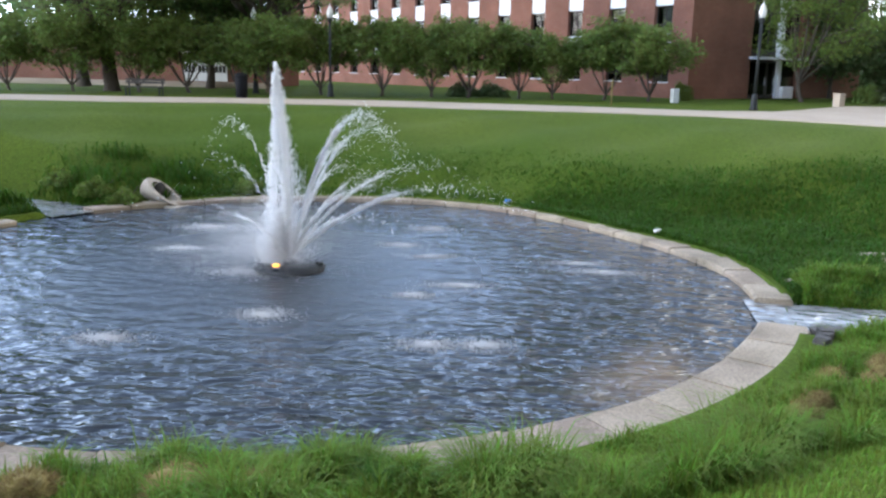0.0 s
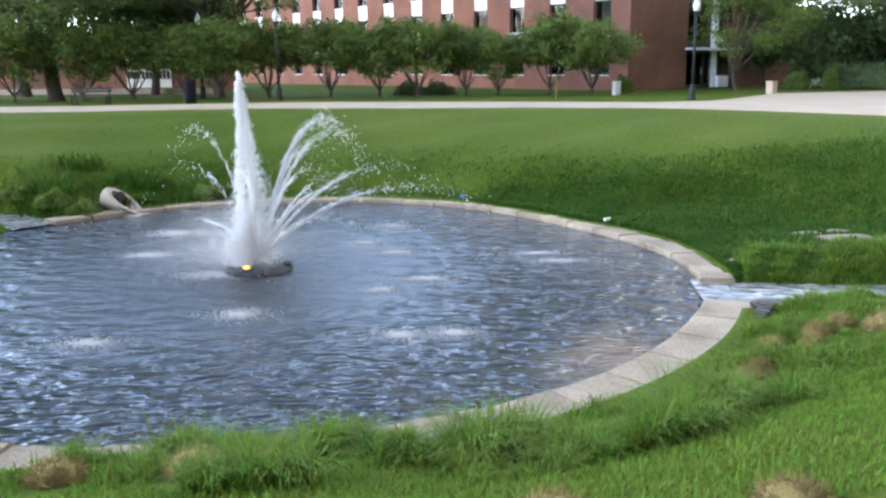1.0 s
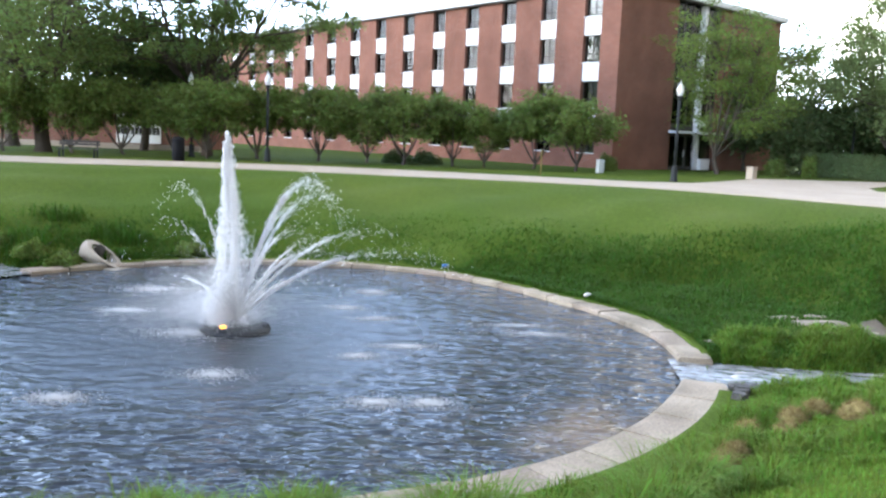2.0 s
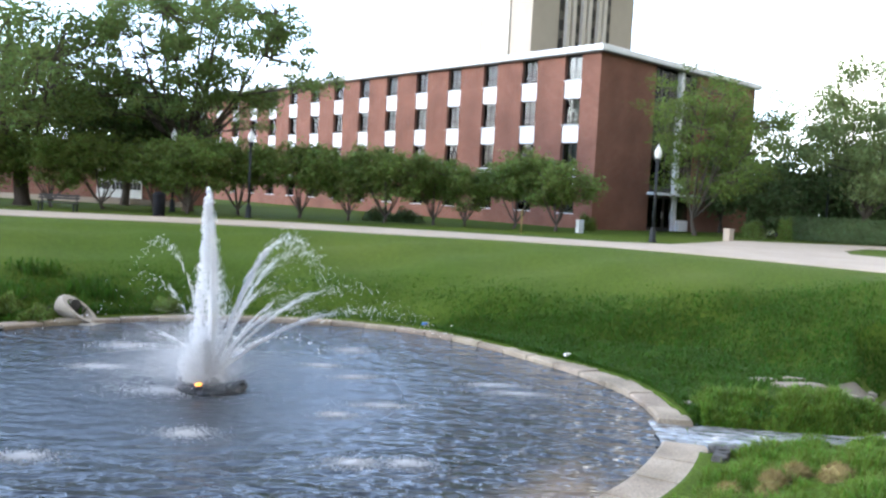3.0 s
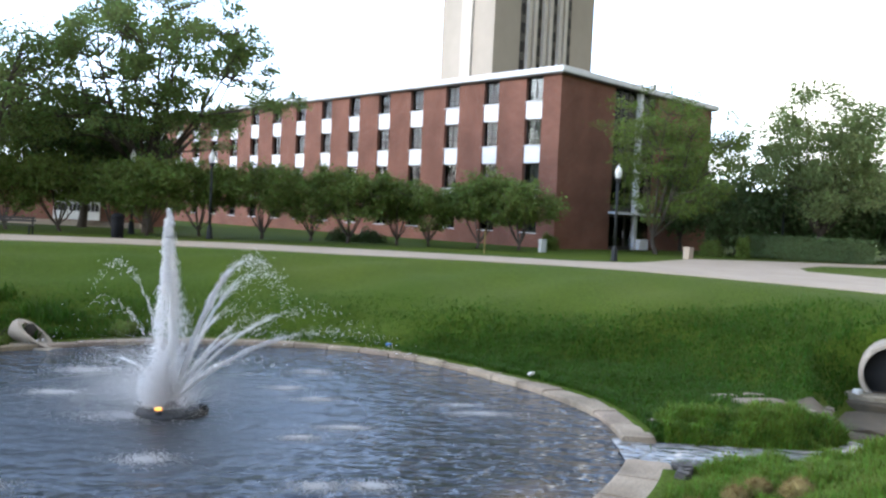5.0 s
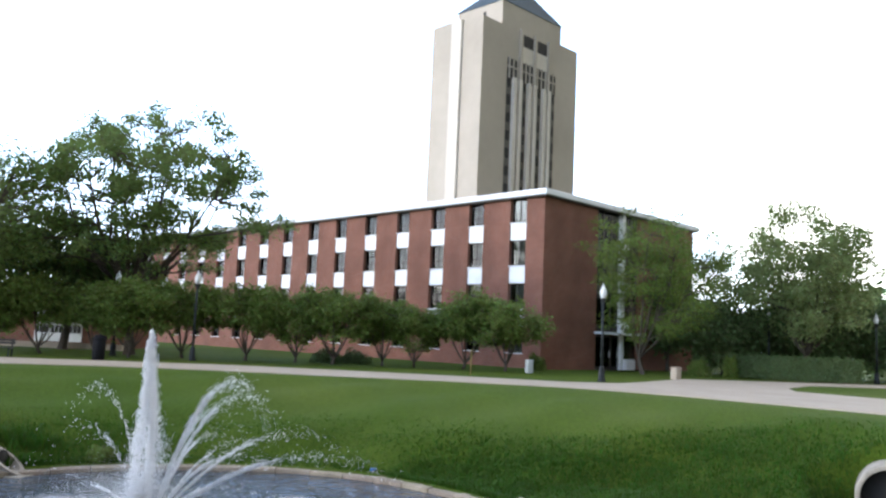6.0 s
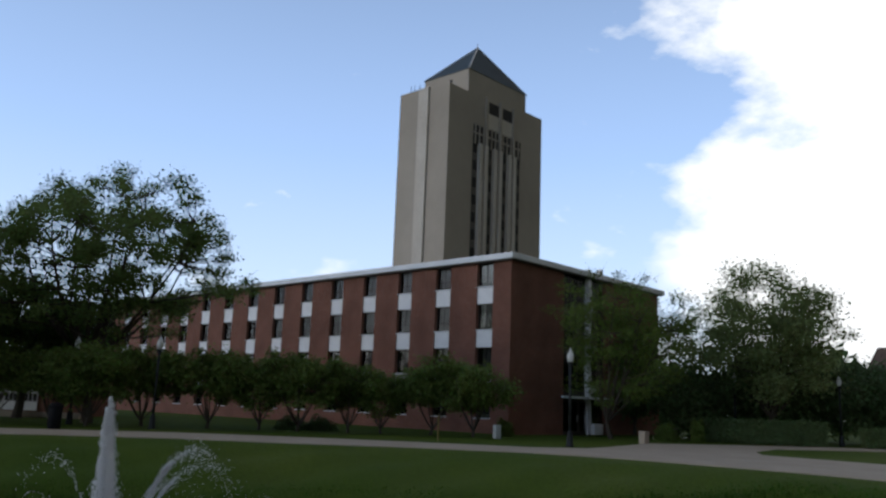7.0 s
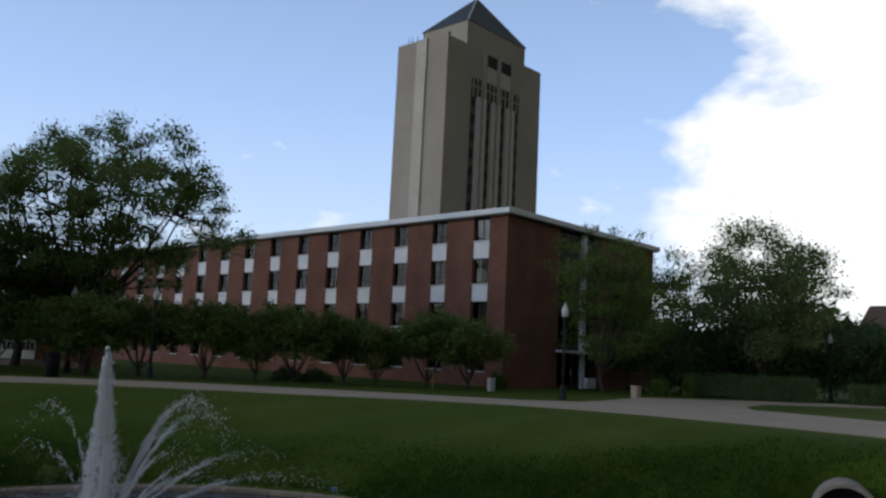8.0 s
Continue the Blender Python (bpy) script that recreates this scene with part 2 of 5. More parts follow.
M = {
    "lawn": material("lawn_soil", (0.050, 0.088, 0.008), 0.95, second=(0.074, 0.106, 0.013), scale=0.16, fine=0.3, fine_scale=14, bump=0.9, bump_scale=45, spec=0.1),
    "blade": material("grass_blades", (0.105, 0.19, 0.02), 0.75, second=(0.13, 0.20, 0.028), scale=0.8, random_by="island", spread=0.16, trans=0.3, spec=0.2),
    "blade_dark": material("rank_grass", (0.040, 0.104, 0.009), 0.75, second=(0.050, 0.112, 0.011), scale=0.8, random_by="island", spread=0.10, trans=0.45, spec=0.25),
    "straw": material("dead_grass", (0.27, 0.205, 0.09), 0.9, second=(0.17, 0.135, 0.055), scale=3, random_by="island", spread=0.16, trans=0.15, spec=0.15),
    "path": material("path_concrete", (0.37, 0.31, 0.245), 0.9, second=(0.32, 0.265, 0.205), scale=0.5, fine=0.12, fine_scale=18, bump=0.2),
    "slab": material("rim_concrete", (0.31, 0.255, 0.195), 0.9, second=(0.18, 0.145, 0.106), scale=1.3, fine=0.28, fine_scale=26, bump=0.5, bump_scale=30, random_by="object", spread=0.05),
    "stone": material("field_stone", (0.27, 0.235, 0.175), 0.92, second=(0.17, 0.145, 0.105), scale=3.0, fine=0.2, bump=0.6, random_by="object", spread=0.06),
    "rock_dark": material("wet_rock", (0.035, 0.033, 0.03), 0.7, second=(0.02, 0.02, 0.02), scale=5, fine=0.2, bump=0.6),
    "mud": material("mud", (0.11, 0.086, 0.056), 0.9, second=(0.075, 0.06, 0.04), scale=2, fine=0.25, bump=0.8),
    "pipe": material("pipe_concrete", (0.36, 0.32, 0.265), 0.9, second=(0.24, 0.21, 0.17), scale=2.5, fine=0.15, bump=0.4),
    # near-black, for discs that paint the shade inside the pipes
    "dark": material("pipe_shade_paint", (0.012, 0.012, 0.012), 0.95, second=(0.02, 0.018, 0.016), scale=2),
    "brick": brick_material("red_brick", (0.212, 0.092, 0.062), (0.172, 0.074, 0.051), (0.21, 0.135, 0.105)),
    "panel": material("white_panel", (0.82, 0.83, 0.84), 0.5, second=(0.74, 0.75, 0.76), scale=1.2, fine=0.04),
    "fascia": material("white_fascia", (0.80, 0.82, 0.84), 0.45, second=(0.68, 0.71, 0.74), scale=0.7, fine=0.06),
    "roofing": material("roof_gravel", (0.33, 0.32, 0.30), 0.95, fine=0.2),
    "frame": material("bronze_frame", (0.035, 0.03, 0.028), 0.45, 0.3, second=(0.05, 0.045, 0.04)),
    "glass": glass_material("window_glass", (0.55, 0.58, 0.58)),
    # near-black backing colour: the shade of unlit rooms is painted in
    "inside": material("room_shade_paint", (0.035, 0.034, 0.036), 0.9, second=(0.05, 0.045, 0.04), scale=1),
    "curtain": material("curtain", (0.50, 0.48, 0.44), 0.9, second=(0.40, 0.38, 0.35), scale=3, stretch=(9, 9, 0.6), random_by="object", spread=0.14),
    "tower": material("tower_concrete", (0.46, 0.405, 0.335), 0.9, second=(0.385, 0.335, 0.275), scale=0.07, fine=0.025, fine_scale=0.7),
    "tower_pale": material("tower_fin", (0.64, 0.585, 0.51), 0.9, second=(0.57, 0.515, 0.445), scale=0.2, fine=0.05, fine_scale=2),
    "tower_grey": material("tower_spandrel", (0.13, 0.115, 0.10), 0.8, second=(0.10, 0.09, 0.08), scale=0.5),
    "louvre": material("tower_louvre", (0.02, 0.018, 0.017), 0.7, second=(0.03, 0.027, 0.025), scale=1),
    "slate": material("roof_metal", (0.06, 0.085, 0.105), 0.85, 0.0, second=(0.045, 0.064, 0.08), scale=0.4, fine=0.06, fine_scale=3),
    "hip": material("hip_flashing", (0.55, 0.56, 0.57), 0.5, 0.3),
    "bark": material("bark", (0.085, 0.068, 0.052), 0.95, second=(0.05, 0.04, 0.032), scale=5, fine=0.25, bump=0.7, stretch=(3, 3, 0.6)),
    "bark_pale": material("pale_bark", (0.24, 0.22, 0.19), 0.95, second=(0.15, 0.13, 0.11), scale=5, fine=0.2, bump=0.5, stretch=(3, 3, 0.6)),
    "leaf": material("tree_leaves", (0.165, 0.225, 0.068), 0.6, second=(0.125, 0.185, 0.052), scale=0.5, random_by="island", spread=0.15, trans=0.5, spec=0.3),
    "leaf_lime": material("young_leaves", (0.145, 0.205, 0.042), 0.6, second=(0.11, 0.17, 0.034), scale=0.6, random_by="island", spread=0.14, trans=0.42, spec=0.3),
    "leaf_dark": material("dark_leaves", (0.10, 0.15, 0.056), 0.65, second=(0.075, 0.118, 0.044), scale=0.6, random_by="island", spread=0.14, trans=0.28, spec=0.3),
    "leaf_shrub": material("shrub_leaves", (0.115, 0.172, 0.036), 0.6, second=(0.135, 0.185, 0.042), scale=0.7, random_by="island", spread=0.15, trans=0.35, spec=0.3),
    "leaf_grey": material("greyish_leaves", (0.21, 0.265, 0.105), 0.6, second=(0.175, 0.23, 0.088), scale=0.5, random_by="island", spread=0.14, trans=0.5, spec=0.3),
    "post": material("lamp_post_paint", (0.014, 0.017, 0.018), 0.6, 0.0, spec=0.2, second=(0.022, 0.025, 0.026), scale=4),
    "globe": material("lamp_globe", (0.80, 0.81, 0.80), 0.3, second=(0.72, 0.73, 0.72), scale=3, trans=0.3),
    "bin": material("bin_plastic", (0.010, 0.011, 0.013), 0.7, spec=0.06, second=(0.013, 0.013, 0.015), scale=3),
    "box": material("pedestal_grey", (0.42, 0.45, 0.44), 0.6, second=(0.34, 0.37, 0.36), scale=2, fine=0.06),
    "water": water_material("pond_water", (0.032, 0.038, 0.045), ((2.7, 10.6, 0), 1.3), 1.0),
    "stream": water_material("stream_water", (0.12, 0.125, 0.13), ((2.6, 10.4, 0), -9.0), 0.35, foam=1.15),
    "spray": material("white_water", (0.98, 0.98, 0.98), 0.35, second=(0.95, 0.96, 0.97), scale=2, trans=0.85),
    "solid_spray": material("solid_white_water", (0.98, 0.98, 0.98), 0.3, second=(0.95, 0.96, 0.97), scale=6, fine=0.05, fine_scale=30, bump=0.5, bump_scale=25, trans=0.3),
    "float": material("float_plastic", (0.016, 0.019, 0.024), 0.7, spec=0.2, second=(0.026, 0.03, 0.034), scale=3),
    "glow": glow_material("lamp_orange", (1.0, 0.40, 0.05), 2.2),
    "tan": material("tan_brick", (0.42, 0.27, 0.16), 0.9, second=(0.36, 0.22, 0.13), scale=0.6, fine=0.1, fine_scale=4),
    "shingle": material("brown_shingle", (0.13, 0.085, 0.06), 0.9, second=(0.10, 0.065, 0.05), scale=0.8, fine=0.15, fine_scale=5),
    "blue": material("blue_plastic", (0.05, 0.20, 0.55), 0.35),
    "white": material("white_plastic", (0.78, 0.78, 0.76), 0.5),
    "door": material("white_door", (0.70, 0.71, 0.70), 0.5, second=(0.62, 0.63, 0.62), scale=1),
}


# ---- mesh helpers ----
def link_mesh(name, verts, faces, mat, parent=None, label="", smooth=False):
    me = bpy.data.meshes.new(name)
    me.from_pydata([tuple(v) for v in verts], [], [tuple(f) for f in faces])
    me.materials.append(mat)
    if smooth:
        me.polygons.foreach_set("use_smooth", [True] * len(me.polygons))
    me.update()
    ob = new(name, me)
    if parent is not None:
        ob.parent = parent
    return tagged(ob, label)


def link_arrays(name, verts, faces, mat, parent=None, label=""):
    """A mesh from numpy arrays: verts (n, 3), faces (m, k)."""
    me = bpy.data.meshes.new(name)
    m, k = faces.shape
    me.vertices.add(len(verts))
    me.vertices.foreach_set("co", np.ascontiguousarray(verts, dtype=np.float32).ravel())
    me.loops.add(m * k)
    me.loops.foreach_set("vertex_index", np.ascontiguousarray(faces, dtype=np.int32).ravel())
    me.polygons.add(m)
    me.polygons.foreach_set("loop_start", np.arange(0, m * k, k, dtype=np.int32))
    me.polygons.foreach_set("loop_total", np.full(m, k, dtype=np.int32))
    me.materials.append(mat)
    me.update(calc_edges=True)
    me.validate()
    ob = new(name, me)
    if parent is not None:
        ob.parent = parent
    return tagged(ob, label)


def part(name, bm, mat, parent=None, label="", smooth=False):
    me = bpy.data.meshes.new(name)
    bm.normal_update()
    bm.to_mesh(me)
    bm.free()
    me.materials.append(mat)
    if smooth:
        me.polygons.foreach_set("use_smooth", [True] * len(me.polygons))
    ob = new(name, me)
    if parent is not None:
        ob.parent = parent
    return tagged(ob, label)


def add_box(bm, x0, x1, y0, y1, z0, z1):
    v = [bm.verts.new(p) for p in ((x0, y0, z0), (x1, y0, z0), (x1, y1, z0), (x0, y1, z0), (x0, y0, z1), (x1, y0, z1), (x1, y1, z1), (x0, y1, z1))]
    for f in ((0, 3, 2, 1), (4, 5, 6, 7), (0, 1, 5, 4), (1, 2, 6, 5), (2, 3, 7, 6), (3, 0, 4, 7)):
        bm.faces.new([v[i] for i in f])


def box(name, x0, x1, y0, y1, z0, z1, mat, parent=None, label="", bevel=0.0):
    bm = bmesh.new()
    add_box(bm, x0, x1, y0, y1, z0, z1)
    if bevel:
        bmesh.ops.bevel(bm, geom=bm.edges[:], offset=bevel, segments=1, affect="EDGES")
    return part(name, bm, mat, parent, label)


def lathe(name, profile, mat, parent=None, label="", sides=16, smooth=True):
    """A turned form: profile of (radius, z) from bottom to top."""
    verts, faces = [], []
    for r, z in profile:
        for k in range(sides):
            a = 2 * math.pi * k / sides
            verts.append((r * math.cos(a), r * math.sin(a), z))
    for i in range(len(profile) - 1):
        for k in range(sides):
            a, b = i * sides + k, i * sides + (k + 1) % sides
            faces.append((a, b, b + sides, a + sides))
    faces.append(tuple(range(sides))[::-1])
    faces.append(tuple(range((len(profile) - 1) * sides, len(profile) * sides)))
    return link_mesh(name, verts, faces, mat, parent, label, smooth)


def empty(name, m, label, category, group="", kind=""):
    ob = new(name)
    ob.empty_display_size = 0.2
    ob.matrix_world = m
    return tagged(ob, label, category, group, kind)


def tubes(segments, sides=6):
    """Tapered tubes: segments of (points, radii); returns arrays."""
    verts, faces, base = [], [], 0
    ring = [(math.cos(2 * math.pi * k / sides), math.sin(2 * math.pi * k / sides)) for k in range(sides)]
    for pts, radii in segments:
        for i, p in enumerate(pts):
            d = (pts[min(i + 1, len(pts) - 1)] - pts[max(i - 1, 0)]).normalized()
            u = d.orthogonal().normalized()
            w = d.cross(u)
            for c, s in ring:
                verts.append(p + (u * c + w * s) * radii[i])
        for i in range(len(pts) - 1):
            for k in range(sides):
                a, b = base + i * sides + k, base + i * sides + (k + 1) % sides
                faces.append((a, b, b + sides, a + sides))
        base += len(pts) * sides
    return np.array([tuple(v) for v in verts]), np.array(faces)


def leaf_arrays(centres, size, rng, flat=0.35):
    """Small folded leaves, each of two triangles-pairs, facing all ways."""
    n = len(centres)
    d = rng.normal(size=(n, 3))
    d[:, 2] *= 0.7
    d /= np.linalg.norm(d, axis=1)[:, None]
    e = rng.normal(size=(n, 3))
    e -= (e * d).sum(1)[:, None] * d
    e /= np.linalg.norm(e, axis=1)[:, None]
    f = np.cross(d, e)
    s = (size * rng.uniform(0.6, 1.35, n))[:, None]
    v = np.stack([centres - d * s * 0.5, centres + e * s * 0.33 + f * s * flat * 0.4, centres + d * s * 0.55, centres - e * s * 0.33 + f * s * flat * 0.4], axis=1).reshape(-1, 3)
    q = np.arange(4 * n).reshape(n, 4)
    return v, np.concatenate([q[:, [0, 1, 2]], q[:, [0, 2, 3]]])


# ---- lie of the land ----
POND = np.array([-2.79, 16.13])
R_OUT = 8.95
ANG = [-180, -150, -120, -90, -60, -40, -24, -10, 0, 10, 24, 32, 45, 60, 90, 120, 150, 180]
TOE = [0, 0, 0, 0, 0, 0.3, 0.8, 2.6, 4.0, 4.0, 3.5, 1.5, 0.6, 0, 0, 0, 0, 0]
CREST = [4, 4.5, 6, 7, 7, 6.5, 7, 9, 10, 10.2, 9, 5.5, 3.2, 2.3, 2.0, 2.2, 3.2, 4]
CREST_Z = [1.4, 1.6, 1.9, 2.0, 2.0, 1.9, 1.9, 2.0, 2.1, 2.1, 1.9, 1.25, 1.05, 1.0, 0.9, 0.95, 1.1, 1.4]
FULL = [10, 10, 9, 9, 9, 9, 10, 11.5, 12, 12, 12, 10.5, 9.5, 9.3, 9.3, 9.3, 10, 10]
RIM_A = [-180, -130, -95, -66, -30, -22, -10, 0, 8, 15, 22, 30, 45, 60, 73, 85, 124, 141, 180]
RIM_IN = [8.1, 8.1, 8.1, 8.2, 8.22, 8.28, 8.24, 8.15, 7.95, 7.8, 7.68, 7.58, 7.7, 7.95, 8.03, 7.95, 8.0, 8.1, 8.1]
RIM_OUT = [8.7, 8.8, 8.95, 9.0, 8.98, 8.98, 8.82, 8.75, 8.65, 8.45, 8.22, 7.98, 8.06, 8.32, 8.4, 8.34, 8.4, 8.6, 8.7]
STREAM = np.array([(4.95, 13.5), (6.2, 13.3), (7.6, 13.1), (9.2, 13.1), (10.6, 14.0), (11.7, 16.2), (12.4, 17.0), (13.2, 17.95)])
INLET = np.array([(-9.3, 21.0), (-10.6, 22.0), (-12.5, 22.9), (-16.0, 24.0)])
TOP = 2.2


def line_distance(x, y, line):
    best = np.full(np.shape(x), 1e9)
    for (ax, ay), (bx, by) in zip(line[:-1], line[1:]):
        dx, dy = bx - ax, by - ay
        t = np.clip(((x - ax) * dx + (y - ay) * dy) / (dx * dx + dy * dy), 0, 1)
        best = np.minimum(best, np.hypot(x - ax - t * dx, y - ay - t * dy))
    return best


def land(x, y):
    """Height of the ground."""
    x, y = np.asarray(x, float), np.asarray(y, float)
    r = np.hypot(x - POND[0], y - POND[1])
    a = np.degrees(np.arctan2(y - POND[1], x - POND[0]))
    rim = np.interp(a, RIM_A, RIM_OUT)
    d = r - rim
    toe, crest, crest_z, full = (np.interp(a, ANG, t) for t in (TOE, CREST, CREST_Z, FULL))
    z_toe = 0.14 + 0.04 * toe
    u = np.clip(d / np.maximum(toe, 1e-3), 0, 1)
    z = 0.14 + (z_toe - 0.14) * u
    u = np.clip((d - toe) / (crest - toe), 0, 1)
    z = np.where(d > toe, z_toe + (crest_z - z_toe) * (0.75 * u + 0.25 * u * u * (3 - 2 * u)), z)
    u = np.clip((d - crest) / (full - crest), 0, 1)
    z = np.where(d > crest, crest_z + (TOP - crest_z) * (1.4 * u - 0.4 * u * u), z)
    near = np.clip((np.abs(((a + 95) + 180) % 360 - 180) - 13) / -22 + 1, 0, 1)
    z = z + 0.36 * near * np.clip(d / 0.9, 0, 1) * np.clip((7 - d) / 5.5, 0, 1)
    roll = 0.05 * (np.sin(x * 1.3 + 0.6 * y) + np.sin(y * 1.7 - 0.8 * x)) * np.clip(d / 1.5, 0, 1) * np.clip((full - d) / 2, 0, 1)
    z = z + roll
    for line, w, steep in ((STREAM, 0.75, 0.95 + 0.65 * np.clip(x - 11.8, 0, 1)), (INLET, 0.45, 0.95)):
        z = np.minimum(z, -0.22 + np.maximum(0, line_distance(x, y, line) - w) * steep)
    edge = rim - 0.16
    z = np.where(r < edge, np.where(r < edge - 0.24, -0.7, -0.7 + (r - edge + 0.24) / 0.24 * 0.78), z)
    return z


def ground():
    steps = [0.0, 3.0, 6.0, 7.2]
    while steps[-1] < 24:
        steps.append(steps[-1] + (0.08 if steps[-1] < 9.3 else 0.16))
    while steps[-1] < 2500:
        steps.append(steps[-1] * 1.12)
    n = 420
    th = np.linspace(0, 2 * np.pi, n, endpoint=False)
    rr = np.array(steps)[:, None]
    x, y = POND[0] + rr * np.cos(th), POND[1] + rr * np.sin(th)
    v = np.stack([x, y, land(x, y)], axis=-1).reshape(-1, 3)
    i, k = np.meshgrid(np.arange(len(steps) - 1), np.arange(n), indexing="ij")
    a, b = i * n + k, i * n + (k + 1) % n
    f = np.stack([a, b, b + n, a + n], axis=-1).reshape(-1, 4)[:, ::-1]
    ob = link_arrays("ground", v, f, M["lawn"])
    ob.data.polygons.foreach_set("use_smooth", [True] * len(ob.data.polygons))
    return tagged(ob, "mown green lawn sloping down to the pond", "lawn", kind="structure")


ground()


def pavement():
    line = [(-45, 33), (-12.8, 34.7), (-8.7, 35.5), (-4.1, 35.4), (0.5, 34.3), (5.1, 33.7), (9.5, 32.2), (11.4, 30.8), (13, 29.2), (14.3, 27.4), (15.5, 25.8),
            (16.5, 24.3), (17.4, 22.4), (19, 17), (26, 20), (23.9, 31), (21.6, 35.8), (23, 38.8), (26.7, 43), (45, 46.5), (60, 48), (60, 52), (28.4, 47.6), (20.7, 45.9), (18.6, 43.4),
            (16, 40), (13.7, 37.4), (10.8, 36.9), (6, 38.6), (0.6, 40.2), (-5, 41.1), (-10, 40.6), (-14.9, 40), (-45, 38.5)]
    bm = bmesh.new()
    lo = [bm.verts.new((x, y, TOP - 0.1)) for x, y in line]
    hi = [bm.verts.new((x, y, TOP + 0.03)) for x, y in line]
    for i in range(len(line)):
        j = (i + 1) % len(line)
        bm.faces.new((lo[i], lo[j], hi[j], hi[i]))
    cap = bm.faces.new(hi)
    bm.normal_update()
    bmesh.ops.triangulate(bm, faces=[cap])
    tagged(part("pavement", bm, M["path"]), "pale tan concrete campus path across the lawn", "path", kind="structure")


pavement()


def pond_water():
    n, steps = 96, np.linspace(0.3, 8.5, 30)
    th = np.linspace(0, 2 * np.pi, n, endpoint=False)
    x, y = POND[0] + steps[:, None] * np.cos(th), POND[1] + steps[:, None] * np.sin(th)
    v = np.stack([x, y, np.zeros_like(x)], -1).reshape(-1, 3)
    v = np.concatenate([v, [[POND[0], POND[1], 0]]])
    i, k = np.meshgrid(np.arange(len(steps) - 1), np.arange(n), indexing="ij")
    a, b = i * n + k, i * n + (k + 1) % n
    f = np.stack([a, a + n, b + n, b], -1).reshape(-1, 4)
    tri = [(len(v) - 1, q, (q + 1) % n) for q in range(n)]
    ob = link_mesh("pond_water", v.tolist(), f.tolist() + tri, M["water"], smooth=True)
    tagged(ob, "rippled blue-grey pond water", "water", kind="structure")


pond_water()


def brook(name, line, half, z, label):
    """A strip of running water along a line."""
    pts = []
    for i in range(len(line) - 1):
        for t in np.linspace(0, 1, 6, endpoint=False):
            pts.append(line[i] * (1 - t) + line[i + 1] * t)
    pts.append(line[-1])
    v, f = [], []
    for i, p in enumerate(pts):
        d = pts[min(i + 1, len(pts) - 1)] - pts[max(i - 1, 0)]
        d = np.array([-d[1], d[0]]) / np.hypot(*d)
        for s in (-1, 0, 1):
            q = p + d * s * half
            v.append((q[0], q[1], z - 0.004 * i))
    for i in range(len(pts) - 1):
        for s in (0, 1):
            f.append((3 * i + s, 3 * i + 3 + s, 3 * i + 4 + s, 3 * i + 1 + s))
    tagged(link_mesh(name, v, f, M["stream"], smooth=True), label, "water", kind="structure")


brook("stream_water", STREAM[:5], 0.98, 0.03, "shallow foaming water running out of the pond")
brook("inlet_water", INLET, 0.75, 0.05, "small foaming inlet at the pond edge")


def pond_rim():
    """Curved concrete slabs laid end to end round the pond, with a gap at the outlet and one at the inlet."""
    rim = empty("pond_rim", pose(POND[0], POND[1], 0), "ring of weathered concrete slabs round the pond", "rim", kind="structure")
    rng = random.Random(7)
    start, end = -13.1, 360 - 22.6
    count = 50
    span = (end - start) / count
    for s in range(count):
        mid = start + span * (s + 0.5)
        if 142 < mid < 152:
            continue
        bm = bmesh.new()
        n, rings, lift, tip, wide = 4, [], rng.uniform(-0.018, 0.018), rng.uniform(-0.012, 0.012), rng.uniform(-0.05, 0.05)
        for i in range(n + 1):
            deg = start + span * s + 0.11 + (span - 0.22) * i / n
            key = (deg + 180) % 360 - 180
            r_in, r_out = float(np.interp(key, RIM_A, RIM_IN)), float(np.interp(key, RIM_A, RIM_OUT)) + wide + rng.uniform(-0.03, 0.03)
            a, top = radians(deg), 0.12 + lift + tip * (i / n - 0.5)
            ring = [(r_in, -0.75), (r_in - 0.01, top - 0.03), (r_in + 0.035, top), (r_out - 0.04, top + 0.01), (r_out, top - 0.03), (r_out, -0.4)]
            rings.append([bm.verts.new((r * math.cos(a), r * math.sin(a), z)) for r, z in ring])
        for i in range(n):
            for k in range(len(rings[0])):
                j = (k + 1) % len(rings[0])
                bm.faces.new((rings[i][k], rings[i + 1][k], rings[i + 1][j], rings[i][j]))
        bm.faces.new(rings[0][::-1])
        bm.faces.new(rings[-1])
        bmesh.ops.recalc_face_normals(bm, faces=bm.faces[:])
        part("slab", bm, M["slab"], rim)
    return rim


pond_rim()


# ---- brick dormitory ----
# local x runs along the short front, local y along the long front, the near corner at the origin
ALONG = 37.15   # degrees of local x about z
DORM = pose(14.23, 53.74, 2.0, 0, 0, ALONG)


